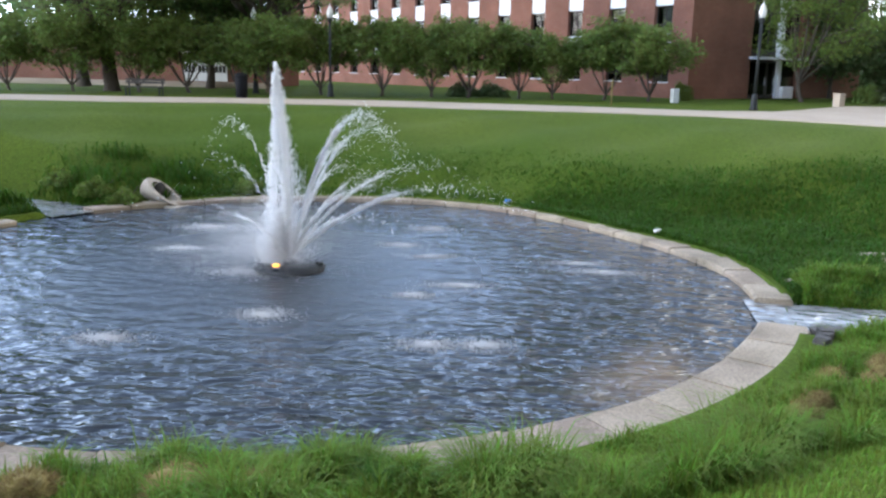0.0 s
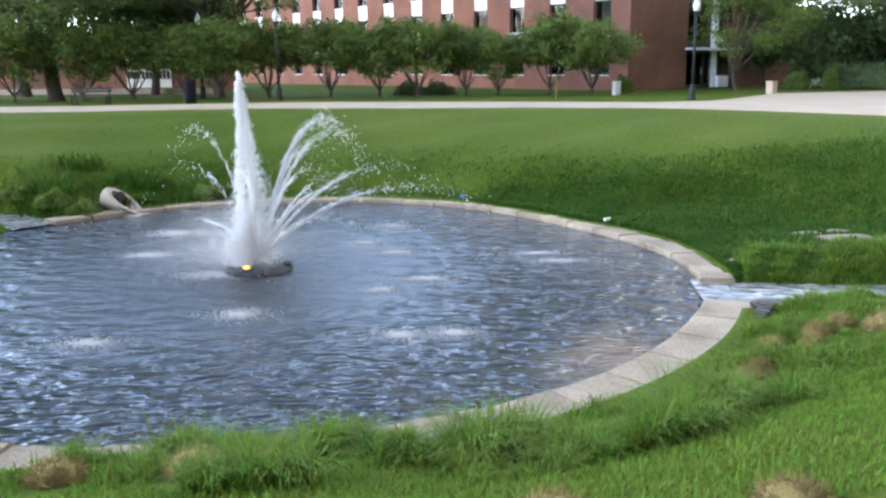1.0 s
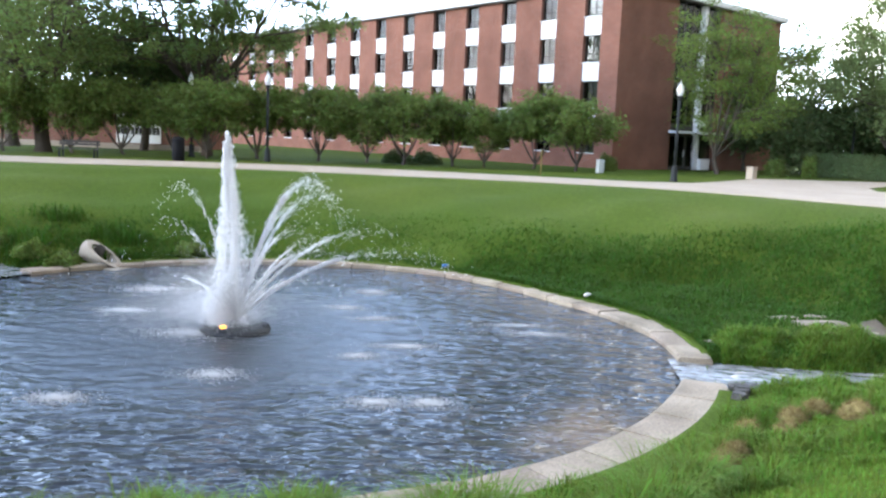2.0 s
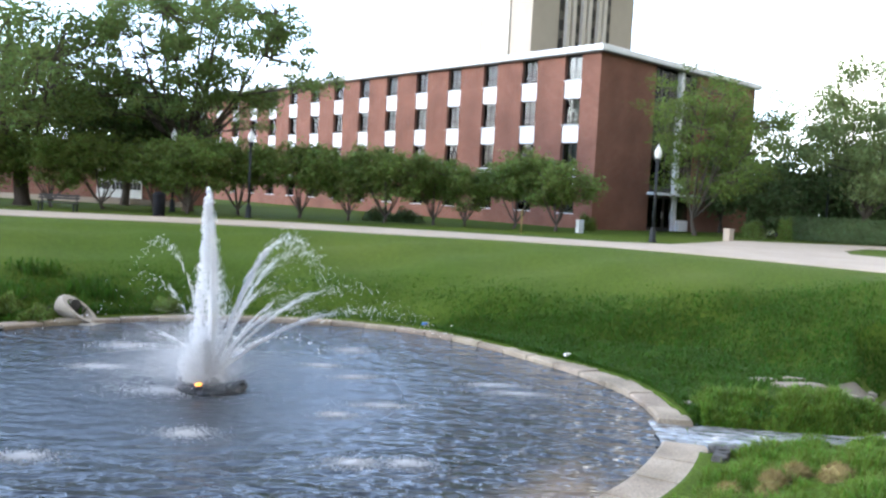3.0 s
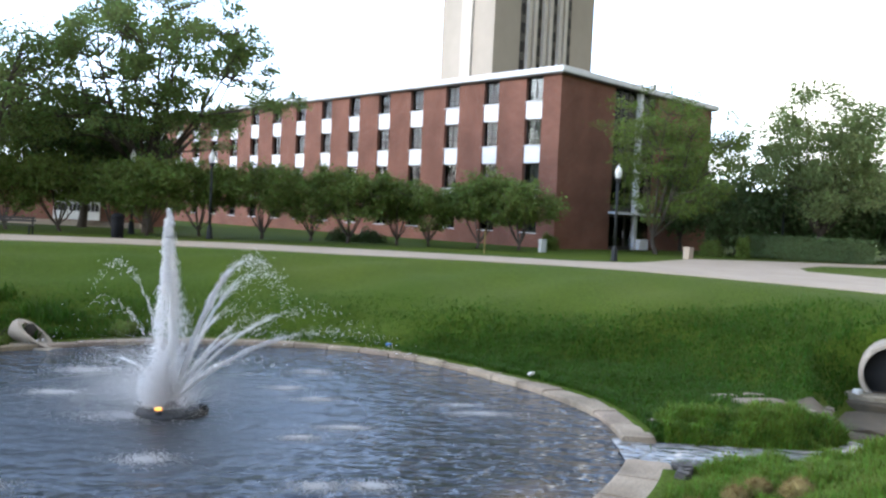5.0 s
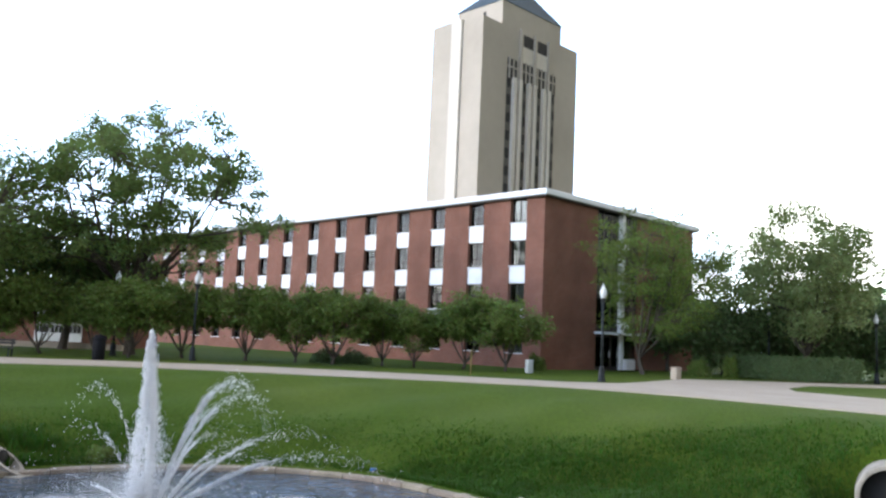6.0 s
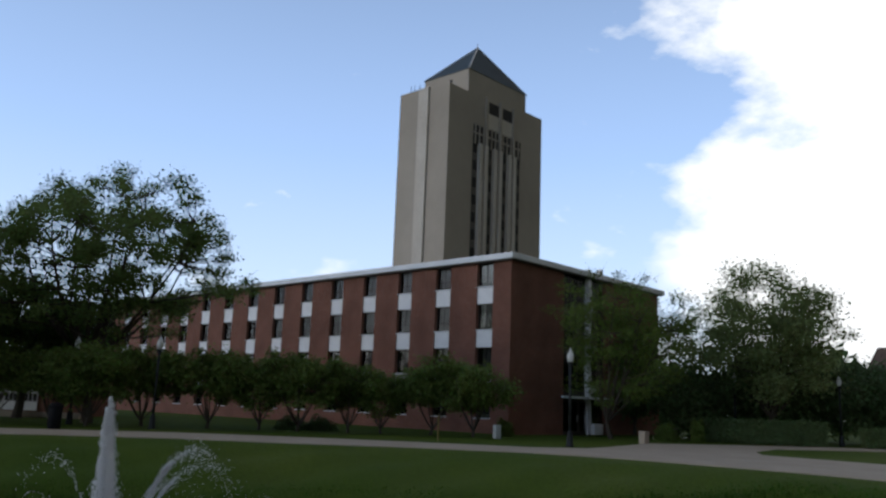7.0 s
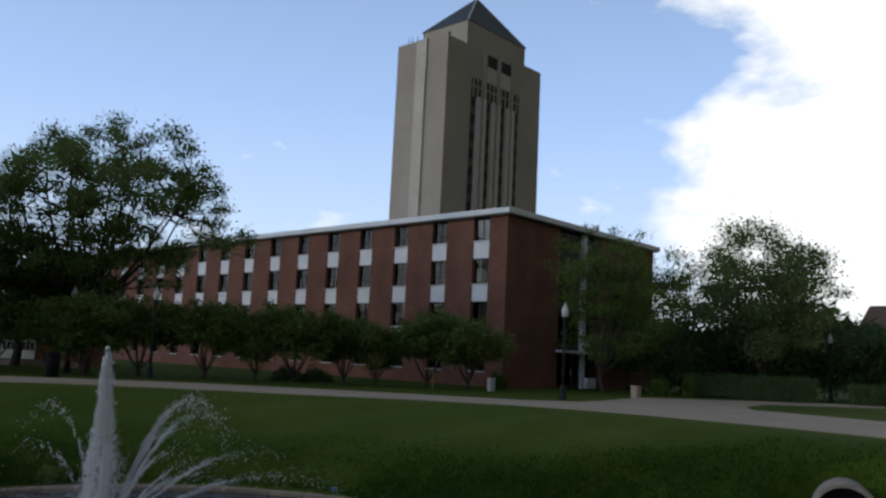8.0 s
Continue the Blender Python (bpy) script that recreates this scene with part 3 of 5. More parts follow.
def dorm_window(parent, y, z0, z1, rng, curtain):
    """A recessed two-sash window in the long front."""
    w = new("window")
    w.matrix_world = pose(0, y, z0)
    w.parent = parent
    h = z1 - z0
    bm = bmesh.new()
    for a, b in ((-0.72, -0.66), (-0.03, 0.03), (0.66, 0.72)):
        add_box(bm, 0.24, 0.33, a, b, 0, h)
    for a, b in ((0, 0.06), (h - 0.06, h), (h * 0.32, h * 0.32 + 0.04)):
        add_box(bm, 0.245, 0.325, -0.66, 0.66, a, b)
    part("window_frame", bm, M["frame"], w)
    for a, b in ((-0.66, -0.03), (0.03, 0.66)):
        box("pane", 0.275, 0.283, a, b, 0.06, h - 0.06, M["glass"], w)
    if curtain:
        a, b = curtain
        bm = bmesh.new()
        n = 10
        row = []
        for i in range(n + 1):
            yy = a + (b - a) * i / n
            xx = 0.42 + (0.03 if i % 2 else 0.0)
            row.append((bm.verts.new((xx, yy, 0.08)), bm.verts.new((xx, yy, h - 0.08))))
        for i in range(n):
            bm.faces.new((row[i][0], row[i + 1][0], row[i + 1][1], row[i][1]))
        part("curtain", bm, M["curtain"], w, "pale drawn curtain")
    return w


def dormitory():
    b = empty("dormitory_building", DORM, "long four-storey red brick building with white panels and flat roof", "building")
    rng = random.Random(3)
    cols, y0, dy, half = 15, 2.30, 3.957, 0.73
    length, depth = 2 * y0 + dy * (cols - 1), 20.4
    top, base = 11.9, 1.15
    # long front: piers between the window bays, a base and a dark-painted backing
    edges = [0.0] + [e for i in range(cols) for e in (y0 + dy * i - half, y0 + dy * i + half)] + [length]
    for i in range(0, len(edges), 2):
        box("brick_pier", 0, 0.35, edges[i], edges[i + 1], base, top, M["brick"], b)
    box("base_wall", 0.003, 0.35, 0, length, -0.6, base, M["brick"], b)
    # added sheet behind the glass, its dark colour standing for room shade
    box("inner_wall", 1.4, 1.5, 0.4, length - 0.4, -0.5, top, M["inside"], b, "dark backing sheet painted as the shade of unlit rooms")
    # short front
    box("end_wall", 0.35, 6.3, 0, 0.35, -0.6, top, M["brick"], b)
    box("end_wall", 12.0, depth, 0, 0.35, -0.6, top, M["brick"], b)
    box("back_wall", 0.35, depth, length - 0.35, length, -0.6, top, M["brick"], b)
    box("rear_wall", depth - 0.35, depth, 0.35, length - 0.35, -0.6, top, M["brick"], b)
    # roof
    bm = bmesh.new()
    add_box(bm, -0.42, depth + 0.45, -0.42, length + 0.4, top + 0.02, top + 0.42)
    bmesh.ops.bevel(bm, geom=bm.edges[:], offset=0.03, segments=1, affect="EDGES")
    part("roof_edge", bm, M["fascia"], b, "white metal roof edge")
    box("soffit", -0.3, depth + 0.3, -0.3, length + 0.3, top - 0.06, top + 0.015, M["frame"], b, "dark soffit")
    box("roof_surface", -0.2, depth + 0.2, -0.2, length + 0.2, top + 0.42, top + 0.47, M["roofing"], b)
    for x, y, h in ((8.0, 1.6, 0.5), (13.0, 2.2, 0.9), (13.8, 2.3, 0.8), (14.5, 2.0, 1.1)):
        box("roof_vent", x, x + 0.35, y, y + 0.35, top + 0.47, top + 0.47 + h, M["hip"], b)
    # bays
    tops = (1.15, 4.16, 7.15, 10.15)
    for i in range(cols):
        yc = y0 + dy * i
        for k, z in enumerate(tops):
            if k:
                box("spandrel_panel", 0.06, 0.3, yc - half + 0.006, yc + half - 0.006, z - 1.18, z, M["panel"], b, "white spandrel panel", 0.012)
            box("window_sill", -0.04, 0.24, yc - half - 0.03, yc + half + 0.03, z - 0.005, z + 0.045, M["fascia"], b)
            z1 = tops[k + 1] - 1.18 if k < 3 else top - 0.06
            pick = rng.random()
            curtain = None
            if k == 3 and i in (5, 6, 7, 8):
                curtain = (-0.62, 0.0)
            elif pick < 0.15:
                curtain = (-0.62, rng.choice((-0.1, 0.62)))
            elif pick < 0.24:
                curtain = (0.05, 0.62)
            if i == 0:
                curtain = (-0.5, 0.35)
            dorm_window(b, yc, z + 0.045, z1, rng, curtain)
        if i in (1, 2, 4, 7):
            box("vent_grille", -0.02, 0.1, yc - 0.5, yc + 0.35, 0.35, 0.72, M["brick"], b, "small brick-red wall vent")
    # glazed stair bay and entrance in the short front
    for z in (2.95, 5.9, 8.9):
        box("landing_band", 6.3, 12.0, 0.32, 0.45, z, z + 0.5, M["frame"], b)
    bm = bmesh.new()
    for x in (6.3, 7.4, 8.45, 10.25, 11.15, 11.9):
        add_box(bm, x, x + 0.09, 0.25, 0.4, 2.95, top - 0.06)
    part("stair_mullions", bm, M["frame"], b)
    for x0, x1 in ((6.39, 7.4), (7.49, 8.45), (8.54, 9.5), (10.34, 11.15), (11.24, 11.9)):
        for z0, z1 in ((3.45, 5.9), (6.4, 8.9), (9.4, 11.8)):
            box("stair_pane", x0, x1, 0.3, 0.31, z0, z1, M["glass"], b)
    # same dark-painted sheet, for the shade behind the stair glazing
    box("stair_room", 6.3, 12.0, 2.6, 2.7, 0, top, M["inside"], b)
    box("white_post", 9.58, 9.95, -0.02, 0.4, 0.2, top - 0.06, M["panel"], b, "tall white post")
    for z in (9.35, 6.3, 3.3):
        box("white_block", 9.95, 10.7, 0.02, 0.3, z, z + 0.5, M["panel"], b)
    box("canopy", 6.1, 11.6, -0.7, 0.4, 2.78, 2.95, M["fascia"], b, "thin white entrance canopy")
    box("white_planter", 9.95, 11.2, -0.3, 0.3, 0.2, 1.0, M["panel"], b, "white planter box by the entrance", 0.03)
    for x in (6.5, 7.55, 8.6):
        d = box("entrance_door", x, x + 0.95, 0.2, 0.26, 0.2, 2.7, M["frame"], b, "dark glazed entrance door")
        box("door_glass", x + 0.12, x + 0.83, 0.19, 0.198, 0.45, 2.55, M["glass"], d)
        box("door_handle", x + 0.8, x + 0.84, 0.12, 0.2, 1.1, 1.6, M["hip"], d, "metal pull handle")
    box("entrance_glass", 10.0, 11.9, 0.25, 0.26, 1.0, 2.75, M["glass"], b)
    box("entrance_step", 6.0, 12.2, -1.6, 0.3, -0.2, 0.2, M["path"], b, "concrete entrance step")
    return b


dormitory()


# ---- concrete tower ----
def tower():
    t = empty("tower_block", pose(21.77, 123.1, 1.9, 0, 0, ALONG), "tall tan concrete tower with a dark pyramid roof", "tower")
    W, D, top = 24.9, 12.2, 52.9
    bm = bmesh.new()
    # plan with a shallow splay in the long side
    plan = [(0, 0), (W, 0), (W, D), (0.9, D), (0.9, 6.7), (0, 6.3)]
    lo = [bm.verts.new((x, y, 0)) for x, y in plan]
    hi = [bm.verts.new((x, y, top)) for x, y in plan]
    for i in range(len(plan)):
        j = (i + 1) % len(plan)
        bm.faces.new((lo[i], lo[j], hi[j], hi[i]))
    bm.faces.new(hi)
    part("shaft", bm, M["tower"], t)
    box("side_block", 0.904, W - 0.004, 7.5, D - 0.004, top - 0.2, top + 0.95, M["tower"], t)
    box("shoulder_block", 20.1, W - 0.004, 0.004, 7.4, top - 0.2, top + 0.95, M["tower"], t)
    # the light this rib catches is put into its paler colour
    box("pale_rib", -0.35, 0.95, 4.4, 6.6, 0, top + 0.3, M["tower_pale"], t, "vertical concrete rib painted paler for the light it catches")
    # window strips and fins in a shallow field
    x0, x1, low, high = 6.0, 18.7, 8.0, 44.4
    for k, xs in enumerate((6.0, 9.75, 13.6, 17.45)):
        z = low
        while z < high - 1:
            box("strip_window", xs, xs + 1.15, -0.05, 0.3, z, z + 1.75, M["louvre"], t)
            box("strip_spandrel", xs, xs + 1.15, -0.03, 0.3, z + 1.8, z + 2.85, M["tower_grey"], t)
            z += 2.9
    for xs in (7.3, 8.7, 11.05, 12.5, 14.95, 16.3):
        box("fin", xs, xs + 0.75, -0.55, 0.1, 6, 44.6, M["tower_pale"], t, "pale vertical concrete fin")
    # band of small windows
    box("band", x0 + 0.1, x1, -0.06, 0.3, 44.4, 47.7, M["louvre"], t, "dark band of small windows")
    for i in range(12):
        xs = 6.35 + i * 1.04
        box("band_mullion", xs, xs + 0.16, -0.3, 0.05, 44.4, 47.9, M["tower"], t)
    box("band_rail", x0, x1, -0.2, 0.05, 46.2, 46.45, M["tower"], t)
    for xs in (8.85, 12.5, 16.15):
        box("rib", xs, xs + 0.5, -0.5, 0.1, 44.2, 53.2, M["tower"], t)
    for xs in (9.35, 13.0):
        box("white_infill", xs, xs + 3.15, -0.1, 0.1, 47.9, 50.5, M["tower_pale"], t)
        box("louvre", xs, xs + 3.15, -0.05, 0.1, 50.6, 52.6, M["louvre"], t, "dark louvred opening")
    # upper stage and roof
    box("upper_stage", 4.5, 20.0, 0.004, 10.0, top, top + 4.0, M["tower"], t)
    box("upper_window", 4.46, 4.52, 3.6, 4.2, top + 1.6, top + 2.9, M["louvre"], t)
    apex = Vector((12.25, 5.0, top + 11.6))
    c = [Vector(p) for p in ((4.4, -0.1, top + 4.0), (20.1, -0.1, top + 4.0), (20.1, 10.1, top + 4.0), (4.4, 10.1, top + 4.0))]
    link_mesh("pyramid_roof", [*c, apex], [(0, 1, 4), (1, 2, 4), (2, 3, 4), (3, 0, 4), (3, 2, 1, 0)], M["slate"], t, "dark slate-blue pyramid roof")
    for p in c:
        v, f = tubes([([p + Vector((0, 0, 0.05)), apex + Vector((0, 0, 0.1))], [0.16, 0.16])], 5)
        link_arrays("hip", v, f, M["hip"], t, "pale hip flashing")
    v, f = tubes([([apex, apex + Vector((0, 0, 0.9))], [0.1, 0.05])], 5)
    link_arrays("finial", v, f, M["hip"], t)
    for y in (8.2, 9.4, 10.2):
        v, f = tubes([([Vector((1.4, y, top)), Vector((1.4, y, top + 2.2))], [0.08, 0.04])], 4)
        link_arrays("antenna", v, f, M["post"], t)
    return t


tower()


# ---- low wing and far house ----
def low_wing():
    b = empty("low_brick_wing", pose(-50, 66, 2.55, 0, 0, -7), "low red brick wing half hidden behind trees", "building")
    box("wall", 0, 36, 0, 0.4, -1.0, 2.9, M["brick"], b)
    box("wall", 0, 36, 7.6, 8.0, -0.5, 2.9, M["brick"], b)
    box("wall", 0, 0.4, 0.4, 7.6, -0.5, 2.9, M["brick"], b)
    box("wall", 35.6, 36, 0.4, 7.6, -0.5, 2.9, M["brick"], b)
    box("roof", -0.5, 36.5, -0.5, 8.5, 2.9, 3.25, M["frame"], b, "flat dark roof", 0.03)
    for x in (29.9, 30.95, 32.25):
        d = box("door", x, x + 0.98, -0.09, -0.02, 0.0, 2.1, M["door"], b, "white panelled door with a row of dark panes")
        for k in range(3):
            box("door_pane", x + 0.08 + 0.29 * k, x + 0.32 + 0.29 * k, -0.105, -0.095, 0.62, 1.12, M["louvre"], d)
    box("kerb", -2, 38, -5.2, -4.9, -0.3, 0.06, M["path"], b, "low concrete kerb")
    return b


low_wing()


def far_house():
    h = empty("far_house", pose(62, 71, 2.0, 0, 0, 35), "distant tan brick house with a brown gabled roof", "house")
    box("wall", -5, 5, -5, 5, 0, 6.0, M["tan"], h)
    link_mesh("roof", [(-5.5, -5.6, 5.8), (5.5, -5.6, 5.8), (-5.5, 5.6, 5.8), (5.5, 5.6, 5.8), (0, -5.6, 9.4), (0, 5.6, 9.4)],
              [(0, 4, 5, 2), (1, 3, 5, 4), (0, 1, 4), (2, 5, 3), (0, 2, 3, 1)], M["shingle"], h, "brown shingle roof")
    for x in (-3, 1.8):
        w = box("window", x, x + 1.2, -5.06, -4.98, 3.2, 4.8, M["frame"], h)
        box("pane", x + 0.08, x + 1.12, -5.08, -5.065, 3.28, 4.72, M["glass"], w)
    link_mesh("gable", [(-5, -5.01, 6.0), (5, -5.01, 6.0), (0, -5.01, 9.2), (-5, -5.2, 6.0), (5, -5.2, 6.0), (0, -5.2, 9.2)],
              [(0, 1, 2), (3, 5, 4), (0, 3, 4, 1), (1, 4, 5, 2), (2, 5, 3, 0)], M["tan"], h)
    return h


far_house()


# ---- trees ----
def tree_parts(name, height, radius, clear, leaves, leaf_size, leaf_mat, bark_mat, seed, limbs=7, clumps=70, clump_r=None, trunk_r=None, squash=1.0, lean=(0, 0), low=0.0, shell=0.45, flat=1.0, reach=1.0, fork_z=None):
    """Trunk with limbs reaching to leaf clumps spread through an uneven crown; returns the meshes' objects under an Empty."""
    rng, nrng = random.Random(seed), np.random.RandomState(seed)
    root = empty(name, Matrix.Identity(4), "", "")
    trunk_r = trunk_r or height * 0.022
    cz = clear + (height - clear) * 0.5
    rz = (height - clear) * 0.5 * squash
    clump_r = clump_r or radius * 0.2
    targets = []
    while len(targets) < clumps:
        p = Vector((rng.uniform(-1, 1), rng.uniform(-1, 1), rng.uniform(-1, 1)))
        if not shell < ((p.x * p.x + p.y * p.y) ** flat + abs(p.z) ** (2 * flat)) ** (0.5 / flat) < 1.0:
            continue
        k = 0.86 + 0.5 * noise.noise(p * 1.9 + Vector((seed * 3.1, 0, 0)))
        q = Vector((p.x * radius * k + lean[0], p.y * radius * k + lean[1], cz + p.z * rz * k))
        if q.z > clear * 0.75 + low:
            targets.append(q)
    segs = []
    fork = Vector((0, 0, clear * 0.85 if fork_z is None else fork_z))
    bend = Vector((rng.uniform(-0.05, 0.05), rng.uniform(-0.05, 0.05), 0)) * height
    segs.append(([Vector((0, 0, -0.15)), fork * 0.14, fork * 0.5 + bend * 0.3, fork + bend * 0.5], [trunk_r * 1.5, trunk_r * 1.08, trunk_r, trunk_r * 0.9]))
    start = fork + bend * 0.5
    mains = []
    for i in range(limbs):
        a = 2 * math.pi * (i + rng.uniform(-0.3, 0.3)) / limbs
        out = radius * rng.uniform(0.3, 0.62) * (0.25 if i == 0 else reach)
        end = Vector((math.cos(a) * out + lean[0], math.sin(a) * out + lean[1], cz + rz * rng.uniform(0.0, 0.55) * reach + (rz * 0.25 if i == 0 else 0)))
        mid = start.lerp(end, 0.45) + Vector((math.cos(a), math.sin(a), -0.3)) * out * 0.18
        pts = [start, start.lerp(mid, 0.5) + Vector((0, 0, -0.02 * height)), mid, mid.lerp(end, 0.5) + Vector((rng.uniform(-1, 1), rng.uniform(-1, 1), 0)) * radius * 0.05, end]
        r0 = trunk_r * rng.uniform(0.42, 0.6)
        segs.append((pts, [r0, r0 * 0.85, r0 * 0.62, r0 * 0.42, r0 * 0.22]))
        mains.append(pts)
    for q in targets:
        best = min(((p - q).length + (2.0 if p.z > q.z + 0.5 else 0), i, j) for i, m in enumerate(mains) for j, p in enumerate(m) if j)
        p = mains[best[1]][best[2]]
        mid = p.lerp(q, 0.5) + Vector((rng.uniform(-1, 1), rng.uniform(-1, 1), rng.uniform(-0.6, 0.3))) * best[0] * 0.1
        r0 = trunk_r * 0.16
        segs.append(([p, mid, q], [r0, r0 * 0.7, r0 * 0.3]))
        for _ in range(3):
            d = Vector((rng.gauss(0, 1), rng.gauss(0, 1), rng.gauss(0.2, 0.8))) * clump_r * 0.8
            segs.append(([mid.lerp(q, rng.random()), q + d], [r0 * 0.4, r0 * 0.15]))
    v, f = tubes(segs, 6)
    trunk = link_arrays("trunk", v, f, bark_mat, root)
    per = leaves // clumps
    cs = []
    for q in targets:
        w = clump_r * rng.uniform(0.6, 1.35)
        pts = nrng.normal(size=(int(per * (w / clump_r) ** 1.5), 3)) * np.array([w, w, w * 0.62]) * 0.62 + np.array(q)
        cs.append(pts)
    cs = np.concatenate(cs)
    v, f = leaf_arrays(cs, leaf_size, nrng)
    crown = link_arrays("crown", v, f, leaf_mat, root)
    return root


def plant(root, x, y, label, category, group="", turn=0.0, z=None):
    root.matrix_world = pose(x, y, float(land(x, y)) if z is None else z, 0, 0, turn)
    return tagged(root, label, category, group)


plant(tree_parts("maple_tree", 15.6, 8.5, 4.2, 50000, 0.17, M["leaf"], M["bark"], 5, limbs=14, clumps=210, clump_r=0.66, trunk_r=0.3, shell=0.3, flat=1.4, reach=1.15, lean=(0.6, 0)), -11.3, 51.0,
      "large spreading green shade tree with dark limbs", "tree")
plant(tree_parts("leafy_tree", 11.8, 5.6, 2.6, 20000, 0.19, M["leaf"], M["bark"], 9, clumps=90, clump_r=1.2, trunk_r=0.4), -19.5, 47.5,
      "dense green shade tree beside the larger one", "tree", "left grove")
plant(tree_parts("leafy_tree", 12.3, 6.0, 3.0, 20000, 0.2, M["leaf"], M["bark"], 12, clumps=90, clump_r=1.3, trunk_r=0.4), -24.5, 55.0,
      "dark green shade tree at the back of the grove", "tree", "left grove")
plant(tree_parts("leafy_tree", 9.0, 5.2, 1.6, 18000, 0.30, M["leaf_dark"], M["bark"], 14, clumps=80, clump_r=1.2, trunk_r=0.3), -16.5, 56.0,
      "low dark green tree with drooping branches", "tree", "left grove")
plant(tree_parts("young_tree", 11.2, 4.6, 1.2, 19000, 0.15, M["leaf_lime"], M["bark"], 21, limbs=9, clumps=190, clump_r=0.6, trunk_r=0.15, shell=0.0, lean=(0.7, 0), flat=1.2), 20.7, 52.2,
      "slender tree with fresh yellow-green leaves by the entrance", "tree")
plant(tree_parts("ash_tree", 11.8, 5.6, 2.0, 44000, 0.19, M["leaf_grey"], M["bark"], 33, limbs=10, clumps=130, clump_r=1.0, trunk_r=0.22, shell=0.05), 32.9, 53.4,
      "tall broad tree with grey-green leaves and a thin trunk", "tree")
plant(tree_parts("back_tree", 10.8, 2.6, 2.5, 6000, 0.2, M["leaf_grey"], M["bark_pale"], 35, limbs=5, clumps=50, clump_r=0.8, trunk_r=0.2), 32.0, 66.0,
      "thin tree behind the clipped hedge", "tree", "right grove")
for i, (x, y, h, r, s) in enumerate(((29.0, 57.5, 5.4, 3.2, 41), (34.5, 57.5, 5.8, 3.6, 42), (40.5, 56.5, 5.8, 4.0, 43), (46.5, 59.0, 6.4, 4.4, 44), (26.6, 62.0, 8.4, 1.5, 45))):
    plant(tree_parts("dark_tree", h, r, 0.8, 16000, 0.28, M["leaf_dark"], M["bark"], s, clumps=80, clump_r=1.0, trunk_r=0.16, low=-0.4, shell=0.1), x, y,
          "broad dark green tree with branches near the ground", "tree", "right grove")

# row of small many-stemmed trees along the path
SHRUBS = []
for s in (51, 52, 53):
    SHRUBS.append(tree_parts("small_tree", 4.15, 2.3, 1.15, 9500, 0.15, M["leaf_shrub"], M["bark"], s, limbs=8, clumps=84, clump_r=0.45, trunk_r=0.085, squash=1.0, shell=0.1, flat=1.2, fork_z=0.3))
rng = random.Random(8)
SPOTS = ((-17.6, 46.6, 1.0), (-15.1, 47.4, 1.05), (-12.4, 47.6, 1.05), (-10.3, 46.3, 1.05), (-7.9, 48.6, 1.1), (-4.4, 48.6, 1.12), (-1.6, 48.6, 1.0), (0.5, 47.8, 1.08), (3.4, 48.4, 1.0),
         (5.3, 48.6, 0.86), (8.2, 48.6, 1.12), (10.6, 48.0, 1.08), (-21, 46.0, 1.05), (-24.5, 46.0, 1.0))
for i, (x, y, s) in enumerate(SPOTS):
    src = SHRUBS[i % 3]
    ob = src if i < 3 else copy_thing(src, Matrix.Identity(4))
    ob.matrix_world = pose(x, y, TOP - 0.02, 0, 0, rng.uniform(0, 360)) @ Matrix.Diagonal((s * 1.05, s * 1.05, s, 1))
    tagged(ob, "small many-stemmed green tree in a row along the path", "tree", "row of small trees")


def hedge(name, x, y, turn, length, width, height, label, seed, mat):
    nrng = np.random.RandomState(seed)
    root = empty(name, pose(x, y, TOP, 0, 0, turn), label, "hedge")
    n = int(2600 * length * height / 4)
    box("core", -length / 2 + 0.1, length / 2 - 0.1, -width / 2 + 0.12, width / 2 - 0.12, 0.1, height - 0.1, mat, root)
    p = np.stack([nrng.uniform(-length / 2, length / 2, n), nrng.uniform(-width / 2, width / 2, n), nrng.uniform(0.05, height, n)], 1)
    side = nrng.randint(0, 3, n)
    p[side == 0, 1] = -width / 2 + nrng.normal(0, 0.06, (side == 0).sum())
    p[side == 1, 2] = height + nrng.normal(0, 0.06, (side == 1).sum())
    v, f = leaf_arrays(p, 0.13, nrng)
    link_arrays("leaves", v, f, mat, root)


def far_woods():
    """A belt of distant trees closing the horizon."""
    nrng = np.random.RandomState(64)
    n = 26000
    a, r = np.radians(nrng.uniform(-75, 95, n)), nrng.uniform(150, 230, n)
    top = 9 + 3.0 * np.sin(a * 23) + 2.2 * np.sin(a * 51 + 1) + 1.4 * np.sin(a * 120 + 2)
    z = 2 + top * nrng.uniform(0, 1, n) ** 0.8
    v, f = leaf_arrays(np.stack([np.sin(a) * r, np.cos(a) * r, z], 1), 2.2, nrng)
    tagged(link_arrays("far_woods", v, f, M["leaf_dark"]), "belt of distant dark green trees", "woods", kind="stuff")


far_woods()
hedge("clipped_hedge", 30.4, 50.9, -28, 8.4, 1.2, 1.45, "long clipped dark green hedge", 61, M["leaf_dark"])
hedge("clipped_hedge", 39.0, 47.6, -18, 6.0, 1.2, 1.2, "clipped dark green hedge beside the path", 62, M["leaf_dark"])


